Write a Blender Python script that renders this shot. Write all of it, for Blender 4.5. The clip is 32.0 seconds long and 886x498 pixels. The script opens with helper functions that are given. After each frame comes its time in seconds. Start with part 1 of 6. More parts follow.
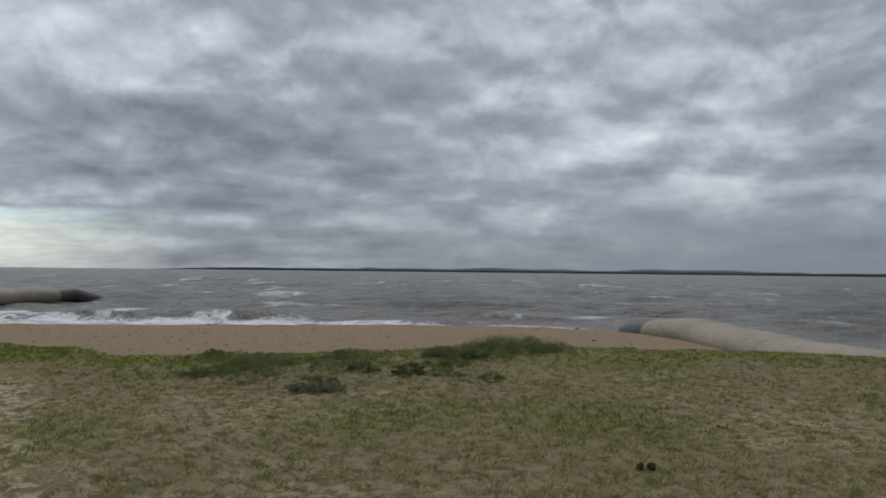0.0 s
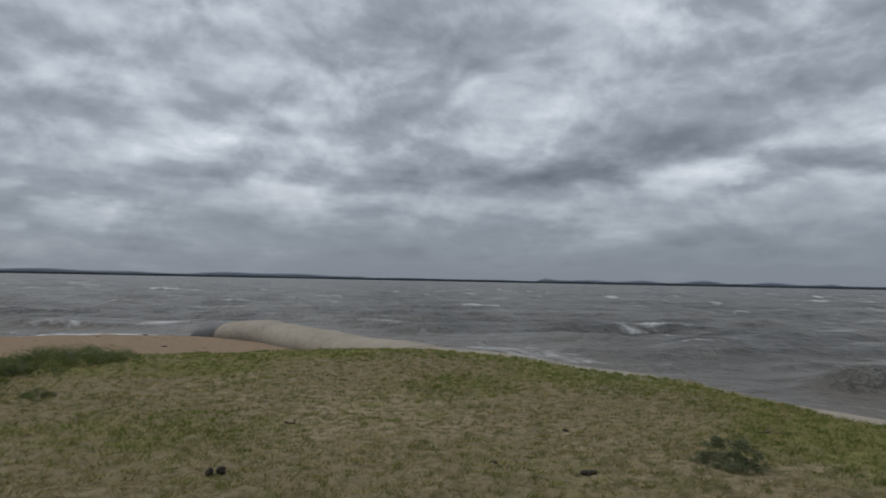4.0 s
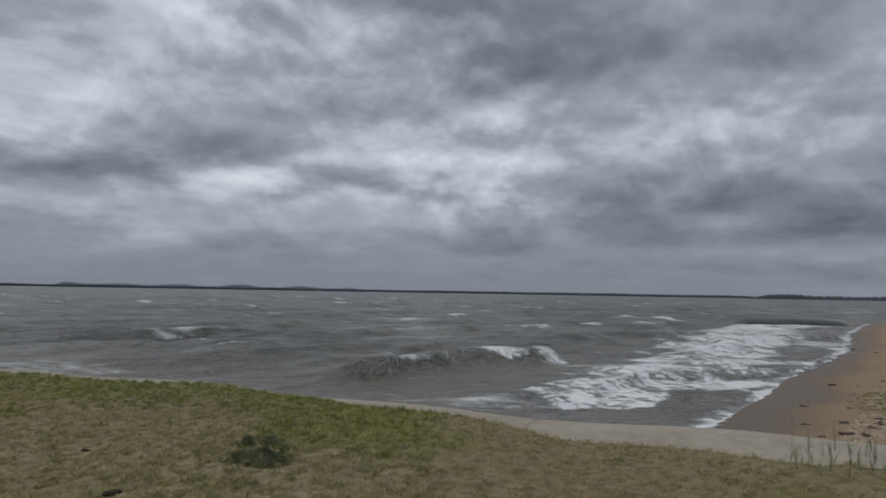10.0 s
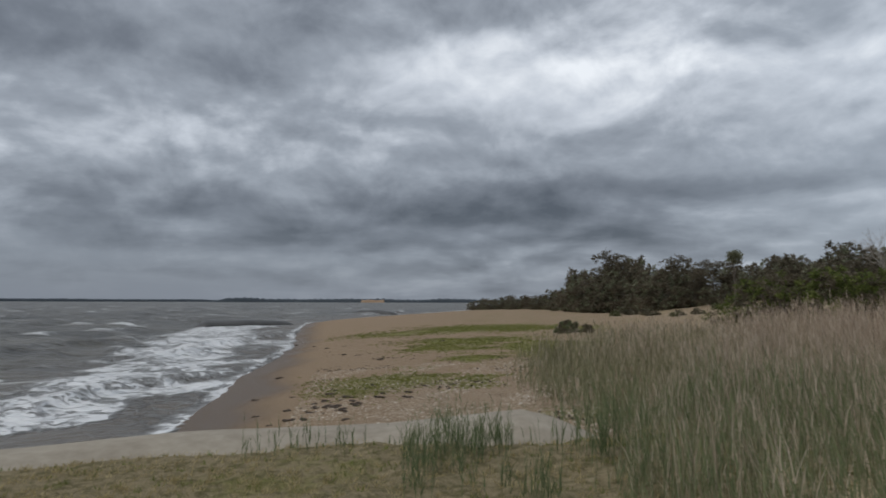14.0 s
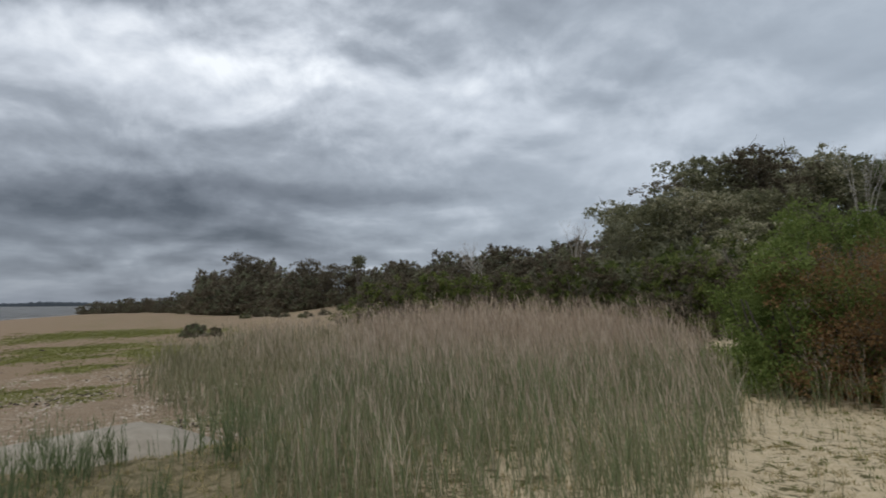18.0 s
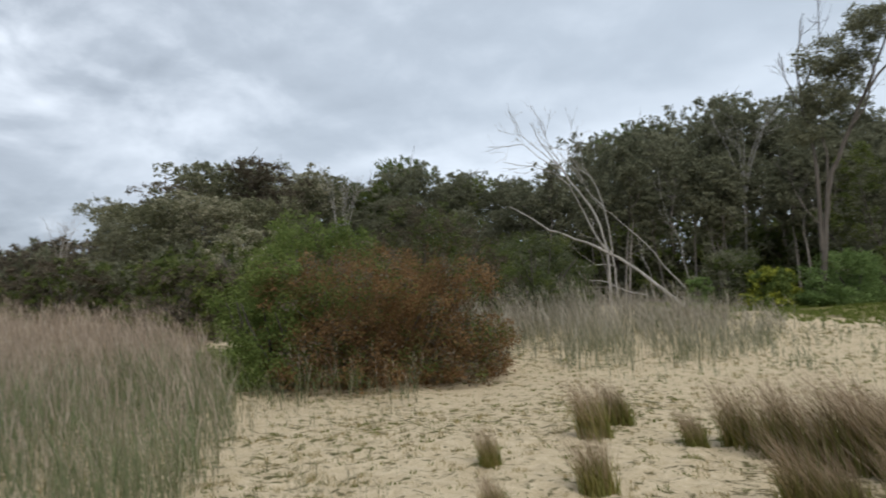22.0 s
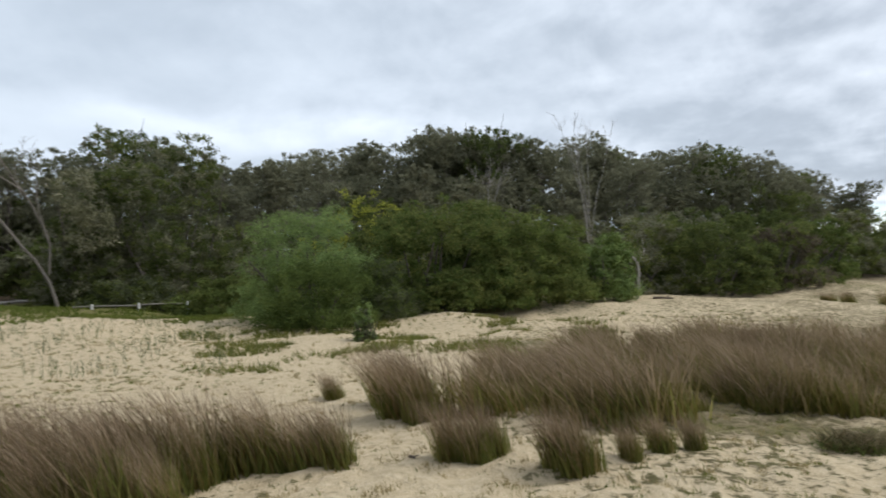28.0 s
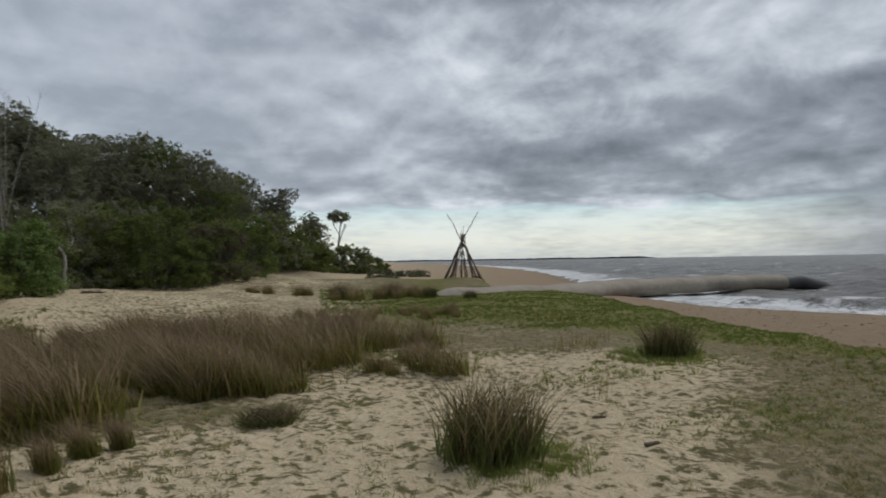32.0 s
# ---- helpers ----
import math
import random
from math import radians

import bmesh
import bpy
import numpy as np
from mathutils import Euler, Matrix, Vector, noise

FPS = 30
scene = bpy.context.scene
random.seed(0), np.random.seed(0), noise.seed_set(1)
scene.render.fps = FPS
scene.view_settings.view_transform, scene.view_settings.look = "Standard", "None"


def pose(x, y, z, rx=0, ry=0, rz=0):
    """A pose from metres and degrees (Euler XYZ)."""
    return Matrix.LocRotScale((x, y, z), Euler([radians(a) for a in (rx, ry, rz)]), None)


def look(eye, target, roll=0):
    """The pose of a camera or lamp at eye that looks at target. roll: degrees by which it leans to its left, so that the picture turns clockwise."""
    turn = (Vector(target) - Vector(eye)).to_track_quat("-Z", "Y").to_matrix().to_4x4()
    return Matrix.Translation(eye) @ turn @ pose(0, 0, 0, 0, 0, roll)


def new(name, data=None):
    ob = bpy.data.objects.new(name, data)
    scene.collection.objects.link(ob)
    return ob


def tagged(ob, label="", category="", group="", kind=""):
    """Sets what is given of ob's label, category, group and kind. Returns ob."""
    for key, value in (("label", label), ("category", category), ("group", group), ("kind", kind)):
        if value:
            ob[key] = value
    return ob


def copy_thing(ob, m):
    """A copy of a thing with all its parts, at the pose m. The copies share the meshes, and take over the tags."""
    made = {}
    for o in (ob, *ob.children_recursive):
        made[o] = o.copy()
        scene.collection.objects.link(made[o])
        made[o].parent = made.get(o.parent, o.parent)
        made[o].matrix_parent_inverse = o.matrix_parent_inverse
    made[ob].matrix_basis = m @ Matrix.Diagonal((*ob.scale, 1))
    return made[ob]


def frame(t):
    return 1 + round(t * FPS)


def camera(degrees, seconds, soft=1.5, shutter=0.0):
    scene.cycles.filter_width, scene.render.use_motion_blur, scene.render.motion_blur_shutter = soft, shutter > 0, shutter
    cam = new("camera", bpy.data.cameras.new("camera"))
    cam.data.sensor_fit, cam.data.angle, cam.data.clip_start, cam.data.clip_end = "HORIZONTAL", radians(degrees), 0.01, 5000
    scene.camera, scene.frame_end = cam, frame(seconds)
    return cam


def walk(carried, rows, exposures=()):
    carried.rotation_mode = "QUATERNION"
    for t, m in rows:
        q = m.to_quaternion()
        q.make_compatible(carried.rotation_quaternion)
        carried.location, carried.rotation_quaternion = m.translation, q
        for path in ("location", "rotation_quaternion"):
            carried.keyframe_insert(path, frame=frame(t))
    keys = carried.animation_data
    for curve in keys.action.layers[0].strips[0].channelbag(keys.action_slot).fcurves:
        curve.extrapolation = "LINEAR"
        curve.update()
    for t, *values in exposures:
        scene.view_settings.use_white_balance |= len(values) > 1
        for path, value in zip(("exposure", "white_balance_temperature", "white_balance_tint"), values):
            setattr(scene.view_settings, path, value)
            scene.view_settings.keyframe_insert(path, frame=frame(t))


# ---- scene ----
cam = camera(66.06, 32.0, soft=1.7, shutter=0.4)
EYE = 1.6
# seconds, yaw, pitch, roll of a camera that turns on one spot
PATH = [
    (0.0, 5.67, 1.90, -0.65), (0.5, 2.19, 1.97, -0.75), (1.0, -1.64, 2.04, -0.84), (1.5, -5.60, 2.12, -0.88),
    (2.0, -9.84, 2.21, -0.94), (2.5, -14.69, 2.32, -1.01), (3.0, -19.39, 2.43, -1.07), (3.5, -24.15, 2.55, -1.11),
    (4.0, -28.88, 2.68, -1.11), (4.5, -33.45, 2.83, -1.07), (6.5, -45.37, 3.24, -1.18), (7.0, -47.96, 3.32, -1.17),
    (7.5, -50.77, 3.39, -1.17), (8.0, -53.63, 3.45, -1.19), (8.5, -56.58, 3.50, -1.15), (9.0, -59.60, 3.54, -1.09),
    (9.5, -62.74, 3.59, -1.06), (10.0, -66.32, 3.67, -0.98), (10.5, -72.05, 3.77, -0.84), (11.0, -77.54, 3.87, -0.67),
    (11.5, -82.40, 3.99, -0.55), (12.0, -87.63, 4.12, -0.47), (12.5, -93.97, 4.25, -0.39), (13.0, -99.70, 4.35, -0.29),
    (13.5, -104.96, 4.41, -0.21), (14.0, -109.26, 4.45, -0.15), (14.5, -113.27, 4.48, -0.08), (16.5, -128.01, 4.55, 0.15),
    (17.0, -131.69, 4.55, 0.17), (17.5, -135.51, 4.56, 0.22), (18.0, -139.51, 4.58, 0.30), (18.5, -143.77, 4.60, 0.41),
    (19.0, -148.71, 4.60, 0.56), (19.5, -153.28, 4.58, 0.74), (20.0, -157.55, 4.53, 0.85), (20.5, -162.37, 4.47, 0.97),
    (21.0, -168.30, 4.41, 1.10), (21.5, -174.04, 4.37, 1.21), (22.0, -179.86, 4.30, 1.34), (22.5, -186.53, 4.19, 1.48),
    (23.0, -193.51, 4.06, 1.64), (23.5, -200.18, 3.94, 1.75), (24.0, -206.56, 3.81, 1.75), (24.5, -213.19, 3.67, 1.77),
    (25.0, -219.98, 3.51, 1.86), (25.5, -225.96, 3.33, 1.99), (27.5, -247.26, 2.84, 1.99), (28.0, -253.21, 2.67, 1.85),
    (28.5, -259.29, 2.51, 1.78), (29.0, -264.84, 2.38, 1.74), (29.5, -270.42, 2.25, 1.67), (30.0, -276.14, 2.11, 1.58),
    (30.5, -281.92, 1.97, 1.46), (31.0, -287.91, 1.80, 1.31), (31.5, -293.59, 1.49, 1.13), (32.0, -298.24, 0.98, 0.92),
]
walk(cam, [(t, pose(0, 0, EYE, 90 + p, r, y)) for t, y, p, r in PATH],
     exposures=[(0, 0.0), (4, 0.0), (9, -0.05), (13, 0.0), (17, 0.15), (19, 0.25), (23, 0.66), (28, 0.68), (29.5, 0.55), (30.5, 0.33), (31.2, 0.04), (32, -0.06)])

# ---------------------------------------------------------------- world and sun
SEA = -1.2


def mnode(nt, op, a, b=None, c=None, clamp=False):
    n = nt.nodes.new("ShaderNodeMath")
    n.operation, n.use_clamp = op, clamp
    for i, v in enumerate((a, b, c)):
        if v is None:
            continue
        if isinstance(v, (int, float)):
            n.inputs[i].default_value = v
        else:
            nt.links.new(v, n.inputs[i])
    return n.outputs[0]


def ramp(nt, fac, stops, mode="LINEAR"):
    n = nt.nodes.new("ShaderNodeValToRGB")
    n.color_ramp.interpolation = mode
    e = n.color_ramp.elements
    while len(e) < len(stops):
        e.new(0.5)
    for k, (p, col) in zip(e, stops):
        k.position, k.color = p, (*col, 1)
    nt.links.new(fac, n.inputs[0])
    return n.outputs[0]


def noise_node(nt, vec, scale, detail=4, rough=0.55, distort=0.0):
    n = nt.nodes.new("ShaderNodeTexNoise")
    n.inputs["Scale"].default_value, n.inputs["Detail"].default_value = scale, detail
    n.inputs["Roughness"].default_value, n.inputs["Distortion"].default_value = rough, distort
    if vec is not None:
        nt.links.new(vec, n.inputs["Vector"])
    return n.outputs[0]


def mixc(nt, fac, a, b, blend="MIX"):
    n = nt.nodes.new("ShaderNodeMix")
    n.data_type, n.blend_type = "RGBA", blend
    for s, v in ((n.inputs[0], fac), (n.inputs[6], a), (n.inputs[7], b)):
        if isinstance(v, (int, float)):
            s.default_value = v
        elif isinstance(v, tuple):
            s.default_value = (*v, 1)
        else:
            nt.links.new(v, s)
    return n.outputs[2]


# clouds of the sky: compass degrees, height, half widths, darker (-) or thinner cloud (+)
CLOUDS = [
    (-32, 2.5, 10, 2, .05), (114, 7, 14, 3.5, -.6), (95, 9, 9, 3, -.15), (130, 13, 10, 2.5, .05), (143, 9, 10, 2.5, -.2), (163, 19, 10, 3, -.2), (172, 13, 8, 2.5, .0), (131, 19, 11, 4, .5), (158, 14, 7, 2, .12),
    (-21, 10.5, 15, 3.5, -.4), (-8, 18, 9, 5, .25), (-31, 17, 9, 5, .35), (2, 21, 5, 3, .5), (21, 17, 7, 5, .15), (-2, 5, 4, 1, .4),
    (-26, 4.5, 9, 2, -.15), (16, 6.7, 8, 1.3, .3), (8, 12, 12, 3, .1), (47, 7.2, 11, 2.0, .3), (60, 7.6, 11, 2.0, .35),
    (45, 11.5, 7, 2.2, -.25), (72, 21, 13, 5, -.55), (86, 7, 12, 4, -.35), (68, 11, 8, 3, .3), (55, 17, 9, 4, .1),
    (120, 18.5, 9, 4, .75), (110, 13, 13, 3, -.15), (106, 19, 10, 4, .3), (84, 13, 9, 3.5, .3), (102, 5, 16, 3, -.5), (124, 8.5, 11, 3, -.5),
    (150, 17, 16, 6, .15), (138, 11, 9, 3, -.1), (156, 11, 6, 2, .35), (180, 13, 22, 4, .0), (195, 24, 20, 5, -.1),
    (210, 13, 30, 5, .35), (255, 15, 26, 8, .22), (240, 24, 25, 5, -.05), (275, 10, 12, 4, .1), (304, 9.5, 24, 3, -.15), (292, 17, 18, 5, .3),
    (303, 2.4, 20, 2.3, 0.7), (318, 17, 12, 4, .1), (322, 9, 6, 2, -.1),
    (184, 10.8, 16, 1.7, .5), (236, 12.8, 15, 1.8, .5), (212, 9, 10, 2, .3), (44, 21, 5, 3, .4), (298, 14, 15, 9, .33), (299, 3, 14, 3, .2), (6, 10, 13, 5, .2), (22, 5, 16, 2.5, .2), (16, 19, 8, 5, .2), (140, 17, 6, 4, .15), (104, 9, 10, 3, .1),  (110, 20, 12, 5, .25), (118, 11, 12, 4, .05), (78, 7, 9, 4, -.3), (58, 7, 14, 2.2, .2), (140, 14, 14, 6, .15), (262, 9, 8, 2, .3),
]
world = bpy.data.worlds.new("overcast_sky")
scene.world = world
world.use_nodes = True
wt = world.node_tree
wt.nodes.clear()
gen = wt.nodes.new("ShaderNodeTexCoord").outputs["Generated"]
sep = wt.nodes.new("ShaderNodeSeparateXYZ")
wt.links.new(gen, sep.inputs[0])
sx, sy, sz = sep.outputs


def on_sheet(lift, drop=0.0):
    """Directions laid out on a flat cloud sheet, so that clouds flatten towards the horizon."""
    k = mnode(wt, "ADD", mnode(wt, "MAXIMUM", mnode(wt, "SUBTRACT", sz, drop), 0.0), lift)
    c = wt.nodes.new("ShaderNodeCombineXYZ")
    wt.links.new(mnode(wt, "DIVIDE", sx, k), c.inputs[0])
    wt.links.new(mnode(wt, "DIVIDE", sy, k), c.inputs[1])
    return c.outputs[0]


def in_air(stretch, drop=0.0):
    m = wt.nodes.new("ShaderNodeMapping")
    m.inputs["Scale"].default_value, m.inputs["Location"].default_value = (1, 1, stretch), (0, 0, -drop)
    wt.links.new(gen, m.inputs[0])
    return m.outputs[0]


def edged(v, mid, gain):
    return mnode(wt, "ADD", mnode(wt, "MULTIPLY", mnode(wt, "SUBTRACT", v, mid), gain), 0.5, clamp=True)


n_big = noise_node(wt, on_sheet(0.2), 0.9, 4, 0.5, 0.3)
n_lay = noise_node(wt, on_sheet(0.20), 2.0, 6, 0.48, 0.2)
n_low = noise_node(wt, on_sheet(0.20, 0.022), 2.0, 6, 0.48, 0.2)
n_fine = noise_node(wt, on_sheet(0.14), 5.5, 4, 0.5, 0.2)
n_mid = noise_node(wt, in_air(1.5), 7.5, 7, 0.54, 0.25)
n_puff = noise_node(wt, in_air(1.5, 0.035), 7.5, 7, 0.54, 0.25)
azim = mnode(wt, "DEGREES", mnode(wt, "ARCTAN2", sx, sy))
elev = mnode(wt, "DEGREES", mnode(wt, "ARCSINE", sz))
true_azim, true_elev = azim, elev
azim = mnode(wt, "ADD", azim, mnode(wt, "MULTIPLY", mnode(wt, "SUBTRACT", n_mid, 0.5), 26.0))
elev = mnode(wt, "ADD", elev, mnode(wt, "MULTIPLY", mnode(wt, "SUBTRACT", n_lay, 0.5), 9.0))
# thick cloud is dark; the upper side of a cloud catches more light than its base
thick = mnode(wt, "ADD", mnode(wt, "MULTIPLY", edged(n_lay, 0.5, 2.6), 0.34), mnode(wt, "ADD", mnode(wt, "MULTIPLY", n_mid, 0.62), mnode(wt, "MULTIPLY", n_big, 0.70)))
thick = mnode(wt, "ADD", thick, mnode(wt, "MULTIPLY", n_fine, 0.18))
total = mnode(wt, "SUBTRACT", 1.46, thick)
total = mnode(wt, "ADD", total, mnode(wt, "MULTIPLY", mnode(wt, "SUBTRACT", n_low, n_lay), 0.75))
total = mnode(wt, "ADD", total, mnode(wt, "MULTIPLY", mnode(wt, "SUBTRACT", n_puff, n_mid), 0.95))
# a thinner, smoother cloud sheet over the land
land_side = mnode(wt, "MULTIPLY", mnode(wt, "ADD", mnode(wt, "MULTIPLY", sy, -0.82), mnode(wt, "MULTIPLY", sx, -0.57)), 0.78, clamp=True)
total = mnode(wt, "ADD", mnode(wt, "MULTIPLY", total, mnode(wt, "SUBTRACT", 1.0, land_side)), mnode(wt, "MULTIPLY", land_side, 0.60))
for ca, ce, wa, we, s in CLOUDS:
    da = mnode(wt, "DIVIDE", mnode(wt, "WRAP", mnode(wt, "SUBTRACT", azim, float(ca)), 180.0, -180.0), float(wa))
    de = mnode(wt, "DIVIDE", mnode(wt, "SUBTRACT", elev, float(ce)), float(we))
    q = mnode(wt, "ADD", mnode(wt, "MULTIPLY", da, da), mnode(wt, "MULTIPLY", de, de))
    total = mnode(wt, "ADD", total, mnode(wt, "MULTIPLY", mnode(wt, "EXPONENT", mnode(wt, "MULTIPLY", q, -1.0)), s * 0.62))
total = mnode(wt, "ADD", mnode(wt, "MULTIPLY", total, 0.64), 0.19)
cloud = ramp(wt, total, [(0.0, (0.081, 0.095, 0.118)), (0.32, (0.178, 0.201, 0.238)), (0.56, (0.304, 0.339, 0.39)), (0.78, (0.53, 0.574, 0.638)), (1.0, (0.81, 0.85, 0.90))])
# rain haze low over the water, none over the land side and the bright western gap
veil = mnode(wt, "MULTIPLY", mnode(wt, "ADD", mnode(wt, "ADD", mnode(wt, "MULTIPLY", sx, 0.75), mnode(wt, "MULTIPLY", sy, 0.55)), 0.25), 0.95, clamp=True)
veil = mnode(wt, "MULTIPLY", veil, mnode(wt, "SUBTRACT", 1.0, mnode(wt, "MULTIPLY", mnode(wt, "ADD", elev, -0.8), 0.125, clamp=True)))
col = mixc(wt, veil, cloud, (0.198, 0.226, 0.27))
col = mixc(wt, mnode(wt, "MULTIPLY", land_side, 0.6), col, (0.435, 0.515, 0.605))
# the clear gap under the cloud deck in the west
gap_top = mnode(wt, "ADD", mnode(wt, "SUBTRACT", 4.75, mnode(wt, "MULTIPLY", true_elev, 1.0)), mnode(wt, "MULTIPLY", mnode(wt, "SUBTRACT", n_lay, 0.5), 5.0))
gap = mnode(wt, "MULTIPLY", gap_top, 1.6, clamp=True)
gap_side = mnode(wt, "ABSOLUTE", mnode(wt, "WRAP", mnode(wt, "SUBTRACT", true_azim, 303.0), 180.0, -180.0))
gap = mnode(wt, "MULTIPLY", gap, mnode(wt, "MULTIPLY", mnode(wt, "SUBTRACT", 30.0, gap_side), 0.08, clamp=True))
clear = ramp(wt, mnode(wt, "MULTIPLY", true_elev, 0.2), [(0.0, (0.62, 0.65, 0.62)), (0.3, (0.80, 0.82, 0.71)), (0.62, (0.76, 0.84, 0.79)), (0.9, (0.58, 0.76, 0.80))])
col = mixc(wt, mnode(wt, "MULTIPLY", gap, mnode(wt, "SUBTRACT", 1.25, n_fine), clamp=True), col, clear)
nish = wt.nodes.new("ShaderNodeTexSky")
nish.sky_type, nish.sun_disc = "NISHITA", False
nish.sun_elevation, nish.sun_rotation = radians(54), radians(-21)
back = wt.nodes.new("ShaderNodeBackground")
wt.links.new(mixc(wt, 0.004, col, nish.outputs[0], "ADD"), back.inputs[0])
back.inputs[1].default_value = 1.0
wout = wt.nodes.new("ShaderNodeOutputWorld")
wt.links.new(back.outputs[0], wout.inputs[0])

sun = new("sun", bpy.data.lights.new("sun", "SUN"))
sun.data.energy, sun.data.angle, sun.data.color = 1.3, radians(25), (1, 0.985, 0.96)
sun.matrix_world = look((-11, 28, 42), (0, 0, 0))

# ---------------------------------------------------------------- materials


def material(name, rough=0.8, spec=0.3):
    m = bpy.data.materials.new(name)
    m.use_nodes = True
    b = m.node_tree.nodes["Principled BSDF"]
    b.inputs["Roughness"].default_value = rough
    b.inputs["Specular IOR Level"].default_value = spec
    return m, m.node_tree, b


def obj_coord(nt):
    return nt.nodes.new("ShaderNodeTexCoord").outputs["Object"]


def attr(nt, name):
    n = nt.nodes.new("ShaderNodeAttribute")
    n.attribute_name = name
    return n.outputs["Fac"]


def bump(nt, b, height, strength=0.3, dist=0.02):
    n = nt.nodes.new("ShaderNodeBump")
    n.inputs["Strength"].default_value, n.inputs["Distance"].default_value = strength, dist
    nt.links.new(height, n.inputs["Height"])
    nt.links.new(n.outputs[0], b.inputs["Normal"])


def leaf_mat(name, stops, rough=0.75, through_light=0.5):
    """Foliage or straw whose colour changes from leaf to leaf and from plant to plant."""
    m, nt, b = material(name, rough, 0.12)
    geo = nt.nodes.new("ShaderNodeNewGeometry").outputs["Random Per Island"]
    rnd = nt.nodes.new("ShaderNodeObjectInfo").outputs["Random"]
    big = noise_node(nt, obj_coord(nt), 0.9, 2)
    mid = noise_node(nt, obj_coord(nt), 2.6, 2)
    f = mnode(nt, "ADD", mnode(nt, "ADD", mnode(nt, "MULTIPLY", geo, 0.3), mnode(nt, "MULTIPLY", mid, 0.36)), mnode(nt, "ADD", mnode(nt, "MULTIPLY", big, 0.4), mnode(nt, "MULTIPLY", mnode(nt, "SUBTRACT", rnd, 0.5), 0.25)))
    c = ramp(nt, mnode(nt, "SUBTRACT", f, 0.02), stops)
    nt.links.new(c, b.inputs["Base Color"])
    tr = nt.nodes.new("ShaderNodeBsdfTranslucent")
    nt.links.new(c, tr.inputs[0])
    mx = nt.nodes.new("ShaderNodeMixShader")
    mx.inputs[0].default_value = through_light
    nt.links.new(b.outputs[0], mx.inputs[1])
    nt.links.new(tr.outputs[0], mx.inputs[2])
    nt.links.new(mx.outputs[0], nt.nodes["Material Output"].inputs[0])
    return m


def stalk_mat(name, foot, tip, z0, z1, rough=0.7):
    """Stalks of one colour at the foot and another at the tip, uneven from stalk to stalk."""
    m, nt, b = material(name, rough, 0.2)
    co = obj_coord(nt)
    sp = nt.nodes.new("ShaderNodeSeparateXYZ")
    nt.links.new(co, sp.inputs[0])
    geo = nt.nodes.new("ShaderNodeNewGeometry").outputs["Random Per Island"]
    rnd = nt.nodes.new("ShaderNodeObjectInfo").outputs["Random"]
    big = noise_node(nt, co, 0.35, 3)
    up = mnode(nt, "ADD", mnode(nt, "DIVIDE", mnode(nt, "SUBTRACT", sp.outputs[2], z0), z1 - z0), mnode(nt, "ADD", mnode(nt, "MULTIPLY", mnode(nt, "SUBTRACT", geo, 0.5), 0.9), mnode(nt, "MULTIPLY", mnode(nt, "SUBTRACT", big, 0.5), 1.6)), clamp=True)
    f = mnode(nt, "ADD", mnode(nt, "MULTIPLY", geo, 0.7), mnode(nt, "MULTIPLY", rnd, 0.3))
    col = mixc(nt, up, ramp(nt, f, foot), ramp(nt, f, tip))
    nt.links.new(col, b.inputs["Base Color"])
    tr = nt.nodes.new("ShaderNodeBsdfTranslucent")
    nt.links.new(col, tr.inputs[0])
    mx = nt.nodes.new("ShaderNodeMixShader")
    mx.inputs[0].default_value = 0.35
    nt.links.new(b.outputs[0], mx.inputs[1])
    nt.links.new(tr.outputs[0], mx.inputs[2])
    nt.links.new(mx.outputs[0], nt.nodes["Material Output"].inputs[0])
    return m


def plain_mat(name, dark, light, scale=8.0, rough=0.8, strength=0.4, stretch=(1, 1, 1)):
    m, nt, b = material(name, rough, 0.25)
    mp = nt.nodes.new("ShaderNodeMapping")
    mp.inputs["Scale"].default_value = stretch
    nt.links.new(obj_coord(nt), mp.inputs[0])
    n1 = noise_node(nt, mp.outputs[0], scale, 6, 0.65)
    n2 = noise_node(nt, mp.outputs[0], scale * 0.17, 3)
    f = mnode(nt, "ADD", mnode(nt, "MULTIPLY", n1, 0.6), mnode(nt, "MULTIPLY", n2, 0.5))
    nt.links.new(ramp(nt, f, [(0.3, dark), (0.75, light)]), b.inputs["Base Color"])
    bump(nt, b, n1, strength, 0.03)
    return m


